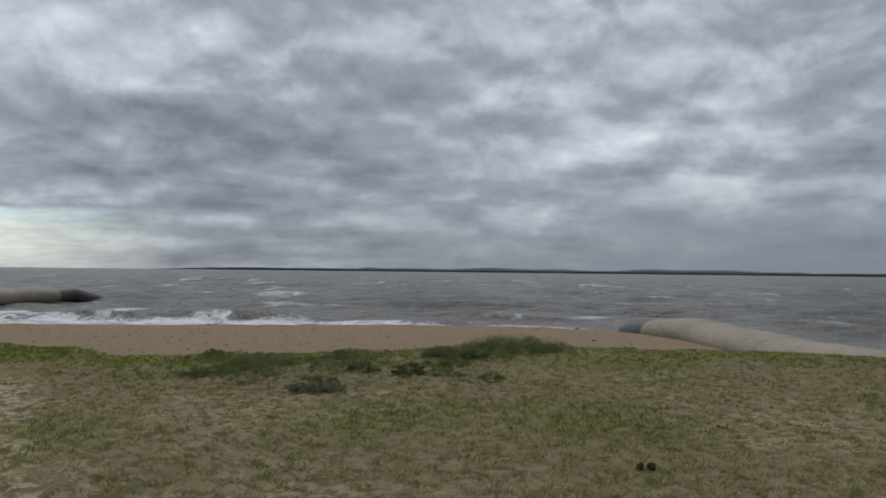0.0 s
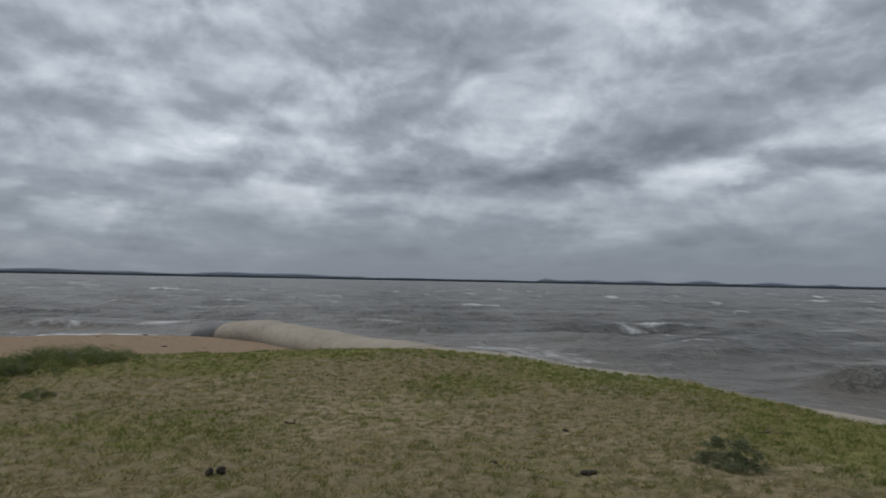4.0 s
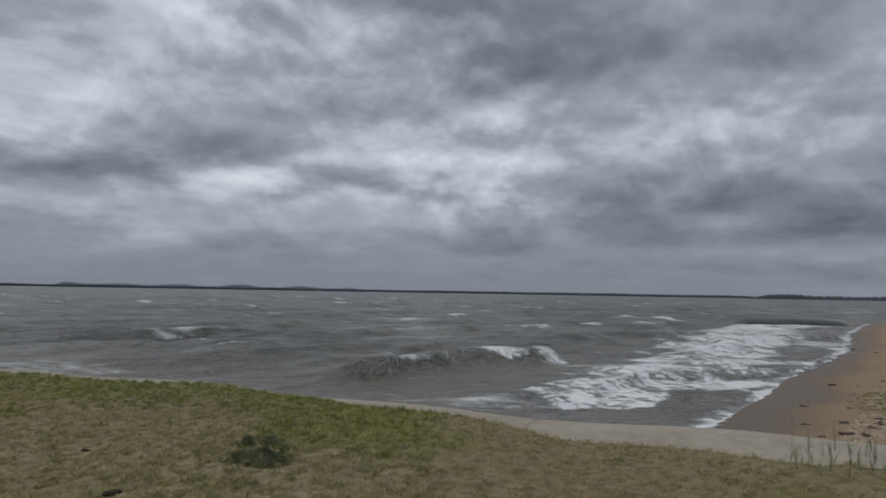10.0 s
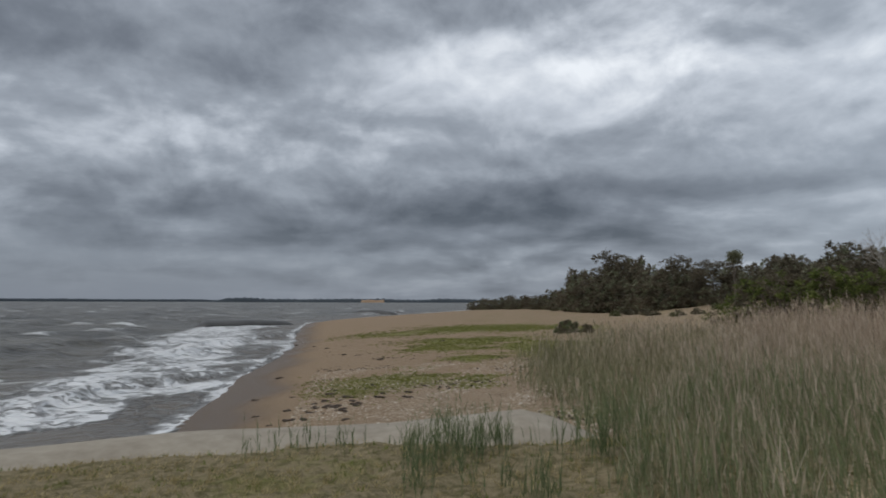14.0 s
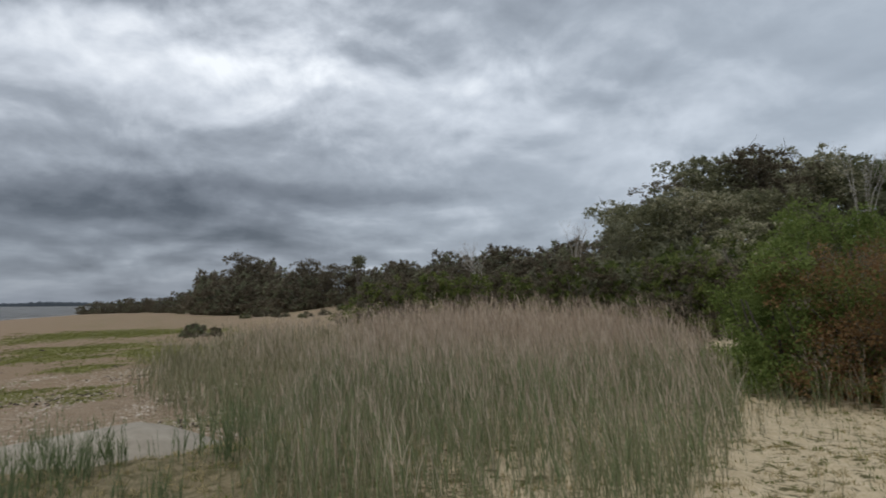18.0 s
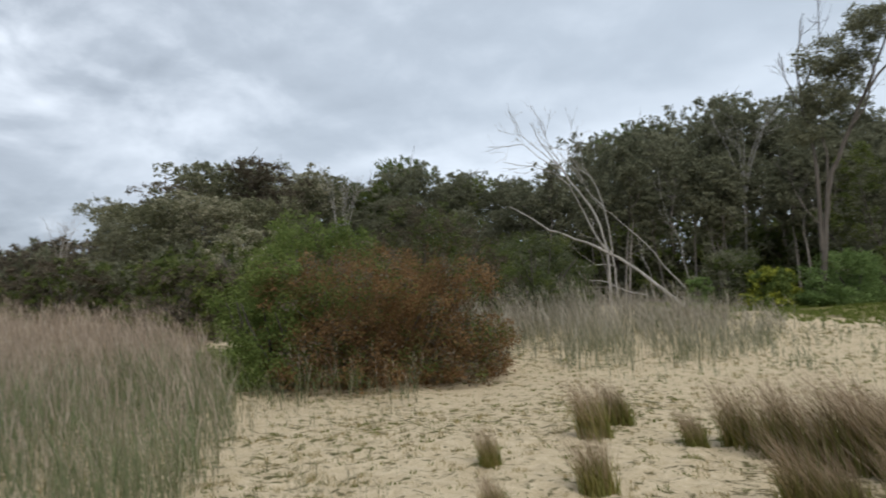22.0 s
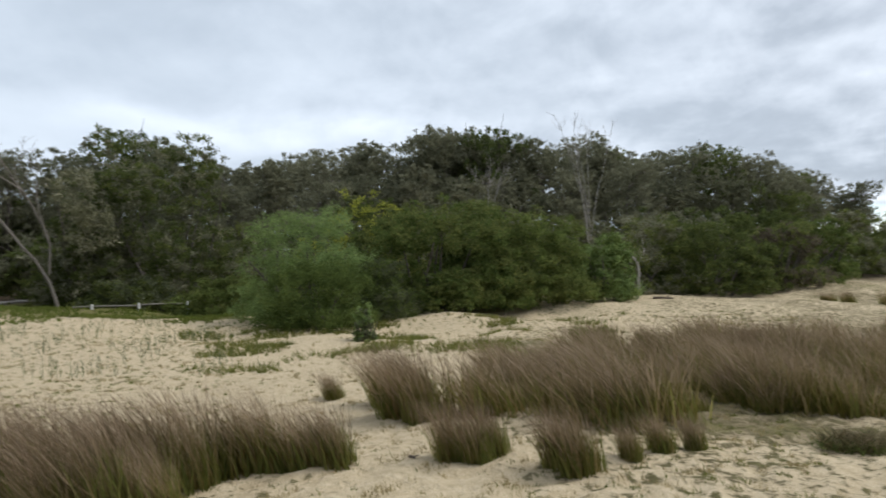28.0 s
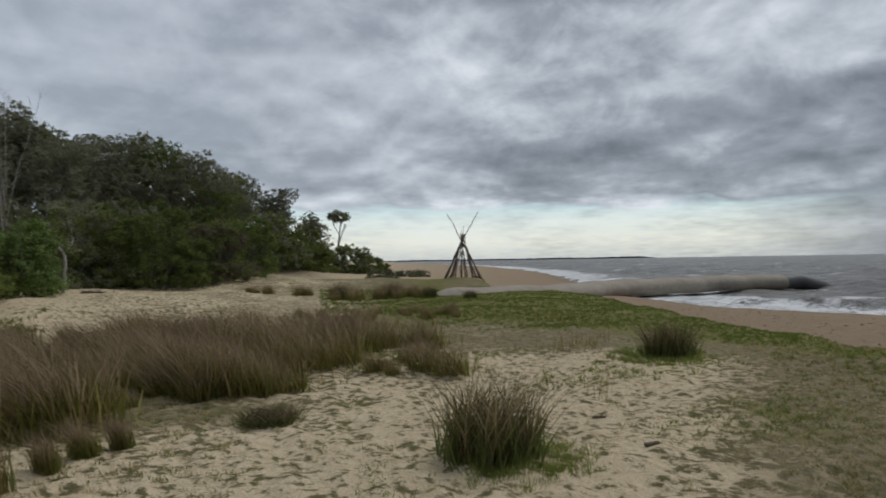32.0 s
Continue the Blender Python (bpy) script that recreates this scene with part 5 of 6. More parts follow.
# ---------------------------------------------------------------- bushes
BUSHES = [
    # name, label, category, a, r, width, depth, height, materials, clumps, leaf
    ("bush", "large rust-brown and olive bush beside the reeds", "bush", 174.5, 14.4, 5.2, 4.2, 3.0, [RED, GREEN_DARK, RED, RED, GUM_BROWN], 760, 0.11),
    ("bush", "bright green bush next to the rusty bush", "bush", 166.5, 14.6, 3.2, 3.0, 2.9, [GREEN_MID, GREEN_MID], 330, 0.13),
    ("bush", "tall fresh green bush behind the rusty bush", "bush", 169.5, 19.0, 4.2, 3.4, 4.5, [GREEN_MID], 300, 0.16),
    ("bush", "dark olive bush among the taller shrubs", "bush", 179.5, 22.0, 6.0, 4.0, 4.5, [GREEN_DARK, GUM_BROWN], 300, 0.16),
    ("bush", "dark green rounded bush behind pale reeds", "bush", 187.7, 25.0, 3.8, 3.4, 3.9, [GREEN_DARK, SALT], 300, 0.14),
    ("bush", "olive bush at the edge of the reed bed", "bush", 159.5, 27.0, 4.6, 4.0, 3.2, [GREEN_DARK, GUM_BROWN], 260, 0.16),
    ("bush", "silvery grey-green bush beyond the reeds", "bush", 163.5, 31.0, 4.6, 4.0, 5.0, [GUM_SILVER, GREEN_DARK], 280, 0.18),
    ("bush", "broad low olive-green bush on the dune edge", "bush", 137.5, 40.0, 9.0, 5.0, 3.5, [GREEN_DARK, GUM_BROWN], 340, 0.2),
    ("bush", "low green bush on the dune edge", "bush", 144.0, 42.0, 6.0, 4.0, 3.0, [GREEN_DARK, GUM_BROWN], 260, 0.2),
    ("bush", "dull olive bush before the scrub", "bush", 151.0, 46.0, 6.0, 4.0, 4.0, [GUM_BROWN, GREEN_DARK], 260, 0.2),
    ("bush", "small pale green rounded bush under the tall gum", "bush", 210.4, 32.6, 3.6, 3.0, 2.5, [GREEN_PALE], 280, 0.13),
    ("bush", "yellow-green broad-leaved bush at the wood's edge", "bush", 205.4, 32.4, 2.4, 2.0, 1.9, [YELLOW, GREEN_MID], 180, 0.2),
    ("bush", "olive rounded bush at the wood's edge", "bush", 202.6, 33.4, 3.4, 2.8, 2.7, [GREEN_DARK, GUM], 260, 0.13),
    ("bush", "pale grey-green low bush beside the olive bush", "bush", 200.4, 32.6, 1.4, 1.2, 1.4, [GREEN_PALE], 90, 0.12),
    ("bush", "bright pale green rounded bush on the sand", "bush", 242.0, 24.6, 4.8, 4.2, 4.2, [GREEN_PALE], 420, 0.13),
    ("bush", "fresh green bush with twiggy base on the sand", "bush", 242.8, 22.2, 3.6, 2.8, 2.4, [GREEN_MID], 320, 0.13),
    ("bush", "grey-green leafy bush in front of the dark shrubs", "bush", 247.6, 24.4, 2.8, 2.4, 2.3, [SALT, GREEN_MID], 240, 0.13),
    ("bush", "wide dark green shrub mass on the dune", "bush", 252.6, 27.0, 8.0, 5.0, 4.9, [GREEN_DARK, GREEN_MID], 640, 0.14),
    ("bush", "dark green shrub with olive tops on the dune", "bush", 259.0, 28.6, 7.0, 4.8, 4.5, [GREEN_DARK, GREEN_MID], 560, 0.14),
    ("bush", "olive shrub rising behind the pale bush", "bush", 246.0, 31.0, 6.0, 4.5, 5.6, [GREEN_DARK, YELLOW, GREEN_DARK], 380, 0.16),
    ("bush", "pale grey-green bush at the end of the shrub mass", "bush", 266.4, 30.0, 3.0, 2.6, 3.1, [GREEN_PALE, GREEN_MID], 280, 0.13),
    ("bush", "dark dome-shaped shrub on the sandy slope", "bush", 274.5, 38.0, 7.0, 5.0, 4.2, [GREEN_DARK], 420, 0.17),
    ("bush", "dark olive shrub on the sandy slope", "bush", 279.5, 41.0, 5.4, 4.4, 3.6, [GREEN_DARK, GUM_BROWN], 320, 0.17),
    ("bush", "dark shrub in the thicket above the sand bank", "bush", 269.5, 37.0, 6.0, 4.5, 4.4, [GREEN_DARK, GUM], 300, 0.17),
    ("bush", "dark spreading shrub in the thicket above the sand", "bush", 272.0, 44.0, 7.5, 5.0, 5.6, [GREEN_DARK, GUM], 300, 0.2),
    ("bush", "dark rounded shrub in the thicket above the sand", "bush", 277.0, 46.0, 7.0, 5.0, 5.0, [GREEN_DARK], 300, 0.2),
    ("bush", "olive shrub in the thicket above the sand", "bush", 281.5, 48.0, 6.0, 5.0, 4.2, [GREEN_DARK, GREEN_MID], 260, 0.2),
    ("bush", "dark shrub in the thicket beside the dune path", "bush", 283.5, 58.0, 7.0, 5.0, 4.6, [GREEN_DARK, GUM], 260, 0.24),
    ("bush", "dark low shrub creeping down the sand bank", "bush", 286.8, 66.0, 6.0, 5.0, 3.4, [GREEN_DARK], 220, 0.26),
    ("bush", "low dry shrub on the open western beach", "bush", 293.0, 60.0, 3.2, 2.2, 0.9, [GUM_BROWN, SALT], 70, 0.2),
    ("bush", "low dark dry shrub on the open western beach", "bush", 295.6, 78.0, 4.6, 3.0, 0.9, [GUM_BROWN, SALT], 70, 0.24),
    ("bush", "dark shrub at the tip of the wood above the beach", "bush", 285.6, 70.0, 8.0, 6.0, 4.6, [GREEN_DARK], 300, 0.3),
    ("bush", "dark windswept shrub sloping to the beach", "bush", 289.6, 88.0, 9.0, 6.0, 4.0, [GREEN_DARK, GUM], 300, 0.34),
    ("bush", "low dark shrub at the end of the wood", "bush", 292.2, 92.0, 5.0, 5.0, 2.4, [GREEN_DARK], 160, 0.34),
    ("bush", "very tall dark leafy shrub with pale flower heads", "bush", 230.8, 36.0, 9.0, 6.5, 9.6, [GREEN_DARK, GUM, GREEN_DARK, GREEN_DARK, GUM_SILVER], 1100, 0.17),
    ("bush", "grey-leaved tall shrub leaning over the rail", "bush", 226.2, 36.5, 5.0, 4.0, 7.4, [GUM, GREEN_DARK], 540, 0.16),
    ("bush", "trailing low shrub under the tall leafy shrub", "bush", 228.8, 32.8, 4.6, 2.0, 1.5, [SALT, GREEN_DARK], 240, 0.16),
    ("bush", "low green shrub beside the wooden rail", "bush", 235.2, 31.5, 4.4, 2.2, 1.8, [GREEN_MID, GREEN_DARK], 240, 0.15),
    ("bush", "dark rounded tree-like shrub at the path's edge", "bush", 213.4, 38.0, 6.0, 5.0, 8.2, [GREEN_DARK, GUM], 700, 0.17),
    ("saltbush", "small dark grey-green shrub growing in the turf", "shrub", 51.6, 6.84, 0.62, 0.5, 0.26, [SALT], 60, 0.05),
    ("saltbush", "creeping grey-green shrub on the turf edge", "shrub", 339.9, 11.1, 1.5, 0.9, 0.2, [SALT, GREEN_MID], 110, 0.06),
    ("saltbush", "creeping grey-green shrub in the sand", "shrub", 344.0, 9.4, 0.8, 0.5, 0.2, [SALT], 70, 0.05),
    ("saltbush", "little creeping shrub in the sand", "shrub", 347.7, 10.4, 0.5, 0.4, 0.15, [SALT], 40, 0.05),
    ("saltbush", "little creeping shrub in the turf", "shrub", 351.6, 10.2, 0.55, 0.4, 0.15, [SALT, GREEN_DARK], 50, 0.05),
    ("saltbush", "broad creeping shrub on the turf edge", "shrub", 0.3, 13.4, 2.1, 1.0, 0.24, [SALT, GREEN_MID], 150, 0.06),
    ("saltbush", "small creeping shrub above the beach", "shrub", 346.4, 13.6, 0.7, 0.5, 0.16, [SALT], 50, 0.06),
    ("saltbush", "creeping shrub trailing along the turf", "shrub", 355.2, 12.4, 1.2, 0.7, 0.2, [SALT, GREEN_DARK], 80, 0.05),
    ("thistle", "upright grey-green leafy plant on the sand", "shrub", 246.5, 17.9, 0.6, 0.55, 1.0, [GREEN_PALE, SALT], 60, 0.09),
    ("saltbush", "round dry shrub alone on the grassy dune", "shrub", 119.5, 42, 1.6, 1.4, 0.9, [GUM_BROWN, SALT], 80, 0.1),
    ("saltbush", "small dry shrub on the grassy dune", "shrub", 121.2, 42, 0.7, 0.7, 0.6, [GUM_BROWN], 40, 0.1),
]
sg = np.random.RandomState(21)
for k in range(22):
    BUSHES.append(("saltbush", "low creeping grey-green shrub spreading over sandy turf", "shrub", float(sg.uniform(334, 362) % 360), float(sg.uniform(9.6, 13.4)), float(sg.uniform(0.4, 1.2)), float(sg.uniform(0.3, 0.7)), float(sg.uniform(0.08, 0.17)), [SALT, GREEN_MID], 26, 0.055))
for i, (nm, lab, cat, a, r, w, dp, h, mats, cl, lf) in enumerate(BUSHES):
    b = make_bush(nm, lab, 100 + i, w, dp, h, mats, int(cl * (2.6 if 6 < r < 30 else 1.6)), 40 if r < 60 else 22, lf * (0.5 if r < 27 else 0.72) * (0.8 if h < 0.4 else 1.0), 0.22 if h < 0.4 else 0.34, sprays=700 if RED in mats else 0, category=cat, stems=9 if h > 0.6 else 4, group="creeping shrubs" if nm == "saltbush" else "shrubs at the wood's edge")
    x, y = at(a, r)
    b.matrix_basis = pose(x, y, hz(x, y), 0, 0, -a)

# ---------------------------------------------------------------- reeds, sedges and turf
def inside(poly, a, r):
    """Which places lie inside a ring of (angle, distance) corners."""
    p = np.array([at(*q) for q in poly])
    x, y = np.sin(np.radians(a)) * r, np.cos(np.radians(a)) * r
    hit = np.zeros(len(x), bool)
    for (x0, y0), (x1, y1) in zip(p, np.roll(p, -1, 0)):
        hit ^= ((y0 > y) != (y1 > y)) & (x < (x1 - x0) * (y - y0) / (y1 - y0 + 1e-12) + x0)
    return hit


def scatter(rng, n, a0, a1, r0, r1, poly=None, even=True):
    a = rng.uniform(a0, a1, n)
    r = np.sqrt(rng.uniform(r0 * r0, r1 * r1, n)) if even else rng.uniform(r0, r1, n)
    if poly is not None:
        k = inside(poly, a + rng.normal(0, 0.8, n), r * (1 + rng.normal(0, 0.035, n)))
        a, r = a[k], r[k]
    x, y = np.sin(np.radians(a)) * r, np.cos(np.radians(a)) * r
    return a, r, np.stack([x, y, height(x, y) - 0.01], 1)


def reed_stuff(name, label, seed, n, span, poly, tall, mats, leaf_n=3, wide=0.012, even=True, thin=0.0):
    """A stand of reeds: thin stems with plumes and long arching leaves."""
    rng = np.random.RandomState(seed)
    a, r, base = scatter(rng, n, *span, poly=poly, even=even)
    if thin:
        k = lumps(base[:, 0], base[:, 1], 2.5, seed) > thin
        a, r, base = a[k], r[k], base[k]
    k = rng.uniform(0, 1, len(base)) < 0.8 + 0.6 * lumps(base[:, 0], base[:, 1], 2.0, seed + 9)
    a, r, base = a[k], r[k], base[k]
    n = len(base)
    h = tall(a, r) * rng.uniform(0.45, 1.2, n) * (1 + 0.26 * lumps(base[:, 0], base[:, 1], 2.6, seed + 5))
    w = wide * (0.6 + r / 22.0)
    sets, slots = [], []
    v, f = blades(rng, base, h, np.full(n, 0.19), w * 0.6, 0.5, 3, (0.05, -0.03))
    sets.append((v, f))
    slots += [0] * len(f)
    # plume
    tip = v.reshape(n, -1, 3)[:, -1].copy()
    tip[:, 2] -= h * 0.1
    pv, pf = blades(rng, tip, h * rng.uniform(0.14, 0.22, n), np.full(n, 0.35), w * 0.85, 0.7, 2, (0.2, -0.08))
    sets.append((pv, pf))
    slots += [0] * len(pf)
    for q in range(leaf_n):
        b = base.copy()
        b[:, 2] += h * rng.uniform(0.05, 0.5, n)
        lv, lf = blades(rng, b, h * rng.uniform(0.3, 0.5, n), np.full(n, 0.55), w * 1.1, 0.6, 2, (0.2, -0.08))
        sets.append((lv, lf))
        slots += [1 if q % 3 != 2 else 0] * len(lf)
    v, f = join(sets)
    return tagged(new(name, mesh_from(name, v, f, mats, False, slots=slots)), label, "reeds", kind="stuff")


bed = [(124, 5.2), (123, 7.4), (125, 8.4), (126, 11.6), (119, 13), (115.5, 17), (118, 26), (124, 36), (140, 39), (155, 33), (160, 22), (161, 14), (162.5, 9.5), (161, 6.5), (158, 4.9), (140, 4.7), (128, 4.9)]
near_bed = lambda a, r: 0.42 + 0.52 * smooth(a, 118, 134) + 0.25 * smooth(r, 6, 13)
far_bed = lambda a, r: 0.85 + 0.35 * smooth(a, 115, 140) + 0.15 * smooth(r, 12, 26)
reed_stuff("reed_bed", "green and straw-coloured reeds beside the sand tube", 201, 7200, (105, 163, 4.6, 12.5), bed, near_bed, [REED_DRY, REED_GREEN], 4, 0.010)
reed_stuff("reed_bed", "pale dry reeds with mauve-brown plumes in a dense stand", 202, 8300, (113, 162, 11, 23), bed, far_bed, [REED_DRY, REED_DRY], 3, 0.012)
reed_stuff("reed_bed", "pale dry reeds at the far side of the wet hollow", 203, 9000, (113, 162, 22, 40), bed, far_bed, [REED_DRY, REED_DRY], 2, 0.013)
back_bed = [(179, 16), (190, 15.6), (199, 16), (207, 18), (206, 24), (199, 28), (182, 27)]
reed_stuff("reed_bed", "pale reeds behind the sandy flat at the foot of the wood", 204, 7500, (178, 208, 15, 29), back_bed, lambda a, r: 1.5 - 0.7 * smooth(a, 192, 207), [REED_PALE, REED_PALE], 3, 0.012, thin=-0.3)
reed_stuff("reed_fringe", "sparse thin green reeds on the sand", 205, 3000, (190, 236, 13.5, 24), None, lambda a, r: 0.5 + 0 * a, [REED_GREEN, REED_GREEN], 2, 0.010, thin=0.25)
reed_stuff("reed_fringe", "scattered pale reeds at the foot of the rusty bush", 206, 170, (160, 178, 11.2, 13.4), None, lambda a, r: 0.85 + 0 * a, [REED_DRY, REED_GREEN], 3, 0.012)
reed_stuff("reed_fringe", "clumps of dark green reeds in front of the pale tube", 208, 620, (106, 126, 5.6, 8.3), None, lambda a, r: 0.58 + 0.012 * (a - 107), [REED_GREEN, REED_GREEN], 4, 0.010, thin=0.12)
reed_stuff("reed_fringe", "thin brownish reeds straggling onto the sand", 209, 420, (157, 178, 4.9, 12.5), None, lambda a, r: 0.75 - 0.5 * smooth(a, 158, 172), [REED_DRY, REED_DRY], 2, 0.008, thin=-0.1)
reed_stuff("reed_fringe", "few green reeds growing against the pale tube", 207, 60, (93, 108, 7.4, 8.4), None, lambda a, r: 0.4 + 0 * a, [REED_GREEN, REED_GREEN], 3, 0.010)


def make_tussock(name, label, seed, rad_, tall, count, lean, wind, mats, group, wide=0.009):
    """A sedge clump: brown bent blades over green bases."""
    rng = np.random.RandomState(seed)
    root = thing(name, 0, 0, 0, label, "sedge clump", group)
    az, rr = rng.uniform(0, 6.28, count), rad_ * np.sqrt(rng.uniform(0, 1, count))
    base = np.stack([np.cos(az) * rr, np.sin(az) * rr, np.full(count, -0.03)], 1)
    h = tall * rng.uniform(0.35, 1.15, count)
    tuft = part("blade_tuft", mesh_from(name + "_blades", *blades(rng, base, h, np.full(count, lean), wide, 0.6, 3, wind), mats[0], False), root)
    m = count // 3
    base2 = base[:m] * np.array([1.3, 1.3, 1])
    tagged(tuft, kind="stuff")
    low_tuft = part("green_base", mesh_from(name + "_bases", *blades(rng, base2, h[:m] * 0.62, np.full(m, lean * 0.9), 0.016, 0.4, 2, (wind[0] * 0.5, wind[1] * 0.5)), mats[1], False), root, "yellow-green lower leaves")
    tagged(low_tuft, kind="stuff")
    return root


WIND = (0.26, -0.25)
tuss = [make_tussock("sedge_clump", "brown windblown sedge clump with green base on the sand", 300 + k, 0.2, 0.86, 430, 0.40, WIND, (SEDGE, SEDGE_BASE), "sedge clumps on the dune") for k in range(4)]
round_t = make_tussock("sedge_clump", "dark rounded sedge tussock standing alone in the turf", 310, 0.27, 0.72, 800, 0.55, (0.06, 0.0), (DARK_SEDGE, GREEN_DARK), "sedge clumps on the dune", 0.011)
for k in tuss:
    k.location = (3 + tuss.index(k), -290, hz(3, -290))
SEDGES = [(199.7, 8.0, .5), (203.1, 8.1, .8), (206, 7.8, .85), (209, 7.6, .95), (211.5, 7.5, 1.0), (214, 7.2, 1.0), (217, 6.9, 1.05), (219.5, 6.7, 1.05), (222, 6.5, 1.05), (225, 6.3, 1.0), (227.5, 6.2, 1.0),
          (230, 6.15, 1.0), (233, 6.3, .95), (236, 6.5, .9), (238.5, 6.5, .85), (241.5, 6.4, .8), (244, 6.3, .7), (207.3, 5.85, .65), (210, 5.7, .6), (215.1, 5.6, .7), (218, 5.5, .7), (224, 5.6, .85), (227.2, 5.5, .9), (230.5, 5.6, .7),
          (192.0, 8.1, .72), (194.0, 9.1, .72), (192.2, 6.0, .62), (183.5, 6.8, .4), (244.0, 10.1, .55), (184, 5.3, .4), (213, 8.1, .8), (222, 7.3, .8), (229, 7.0, .75),
          (249.6, 8.7, 1.15), (251.3, 8.3, 1.0), (248.7, 9.4, 1.0), (250.6, 9.6, .9), (253.6, 6.3, .6), (255.4, 6.2, .65), (257, 6.4, .55), (262.6, 6.0, .65), (264.2, 5.9, .7), (268, 6.3, .4), (270.5, 6.6, .45), (273, 6.8, .4)]
for i, (a, r, k) in enumerate(SEDGES):
    x, y = at(a, r)
    o = copy_thing(tuss[i % 4], pose(x, y, hz(x, y), 0, 0, (i * 37) % 30 - 15))
    o.scale = (k * 1.15, k * 1.15, k * (1.0 + 0.22 * ((i * 7) % 5) / 4))
rng = np.random.RandomState(55)
mass = [(256.5, 7.6), (262, 7.3), (270, 7.8), (278, 9.0), (288, 10.2), (300, 10.6), (299, 12.8), (291, 14.6), (284, 17), (272, 17.5), (262, 14), (256, 10.5)]
light = [make_tussock("sedge_clump", "windblown brown sedge clump in a dense stand on the dune", 320 + k, 0.26, 0.8, 200, 0.46, WIND, (SEDGE, SEDGE_BASE), "sedge clumps on the dune", 0.012) for k in range(4)]
for k in light:
    k.location = (9 + light.index(k), -290, hz(9, -290))
ma, mr, mb = scatter(rng, 520, 255, 300, 7, 18, mass)
for i in range(min(len(ma), 215)):
    k = rng.choice([0.5, 0.75, 1.0]) * rng.uniform(0.75, 1.15) * (1 - 0.22 * float(smooth(ma[i], 284, 298)))
    o = copy_thing(light[i % 4], pose(mb[i, 0], mb[i, 1], mb[i, 2] + 0.02, 0, 0, rng.uniform(-25, 25)))
    o.scale = (k * 1.5, k * 1.5, k * 1.08)
x, y = at(302.0, 5.7)
round_t.location = (x, y, hz(x, y))
round_t.scale = (1.3, 1.3, 1.12)
for a, r, k, w in ((316.5, 11.7, 0.95, 1.3), (289.5, 29.0, 1.1, 1.3), (294.0, 30.5, 1.15, 1.4), (297.1, 30.0, .85, 1.0), (283.7, 7.4, .26, 1.0), (300.5, 29, .6, .9)):
    x, y = at(a, r)
    o = copy_thing(round_t, pose(x, y, hz(x, y), 0, 0, a * 3))
    o.scale = (w, w, k)

for a0, r0, n, k0 in ((290, 29, 5, .9), (293, 30, 5, 1.0), (295.5, 30.8, 5, .9), (298.3, 21, 6, .6), (295, 21.5, 6, .55), (291, 19.5, 6, .5), (286, 33, 4, .9), (282.5, 34, 4, .8), (286, 20, 5, .5)):
    for q in range(n):
        a, r = a0 + rng.normal(0, 1.0), r0 + rng.normal(0, 0.6)
        x, y = at(a, r)
        k = k0 * rng.uniform(0.7, 1.1)
        o = copy_thing(light[q % 4], pose(x, y, hz(x, y), 0, 0, rng.uniform(-25, 25)))
        o.scale = (k * 1.2, k * 1.2, k)


def turf_stuff(name, label, seed, n, span, tall, wide, mat, gate, lean=0.9, per=7, segs=1):
    rng = np.random.RandomState(seed)
    a, r, base = scatter(rng, n, *span, even=False)
    k = gate(base[:, 0], base[:, 1], a, r, rng)
    base, r = base[k], r[k]
    base = np.repeat(base, per, 0) + np.concatenate([rng.normal(0, 0.03, (len(base) * per, 2)), np.zeros((len(base) * per, 1))], 1)
    h = tall * rng.uniform(0.5, 1.3, len(base))
    v, f = blades(rng, base, h, np.full(len(base), lean), wide * (0.5 + np.repeat(r, per) / 9.0), 0.4, segs, (0.15, -0.1))
    return tagged(new(name, mesh_from(name, v, f, mat, False)), label, "grass", kind="stuff")


def on_turf(x, y, a, r, rng):
    m = mound(x, y)[0]
    return (m > 0.5) & (shore_distance(x, y) > 0.5) & (lumps(x, y, 0.36, 71) * 0.7 + lumps(x, y, 5, 21) * 0.25 + rng.normal(0, 0.15, len(x)) > -0.08) & (rng.uniform(0, 1, len(x)) > 0.85 * (1 - smooth(wrapped(a), -44, -30)))


def on_edge(x, y, a, r, rng):
    e = np.interp(wrapped(a), GA, GR)
    return (mound(x, y)[0] > 0.45) & (rng.uniform(0, 1, len(x)) > 0.88 * smooth(wrapped(a), 58, 72)) & ((r > e - 2.8 + 0.9 * lumps(x, y, 4, 25)) | (lumps(x, y, 4.5, 23) + rng.normal(0, 0.2, len(x)) > 0.45))


turf_stuff("turf", "short dry tussocky turf over sandy soil", 401, 26000, (-80, 128, 3.6, 17), 0.06, 0.008, STRAW, on_turf, 1.1)
turf_stuff("turf", "short green grass along the turf edge", 402, 30000, (-70, 128, 4.0, 18), 0.06, 0.008, TURF, on_edge, 0.8)
turf_stuff("turf", "dull olive grass tufts in the trodden sand", 403, 16000, (-36, 66, 3.6, 15), 0.05, 0.009, SEDGE_BASE, on_turf, 1.2)
turf_stuff("dune_grass", "thin dry grass tufts scattered on pale sand", 404, 26000, (128, 282, 4.0, 24), 0.055, 0.009, STRAW, lambda x, y, a, r, g: lumps(x, y, 0.8, 75) + lumps(x, y, 6, 22) * 0.3 + g.normal(0, 0.3, len(x)) > 0.3, 0.6)
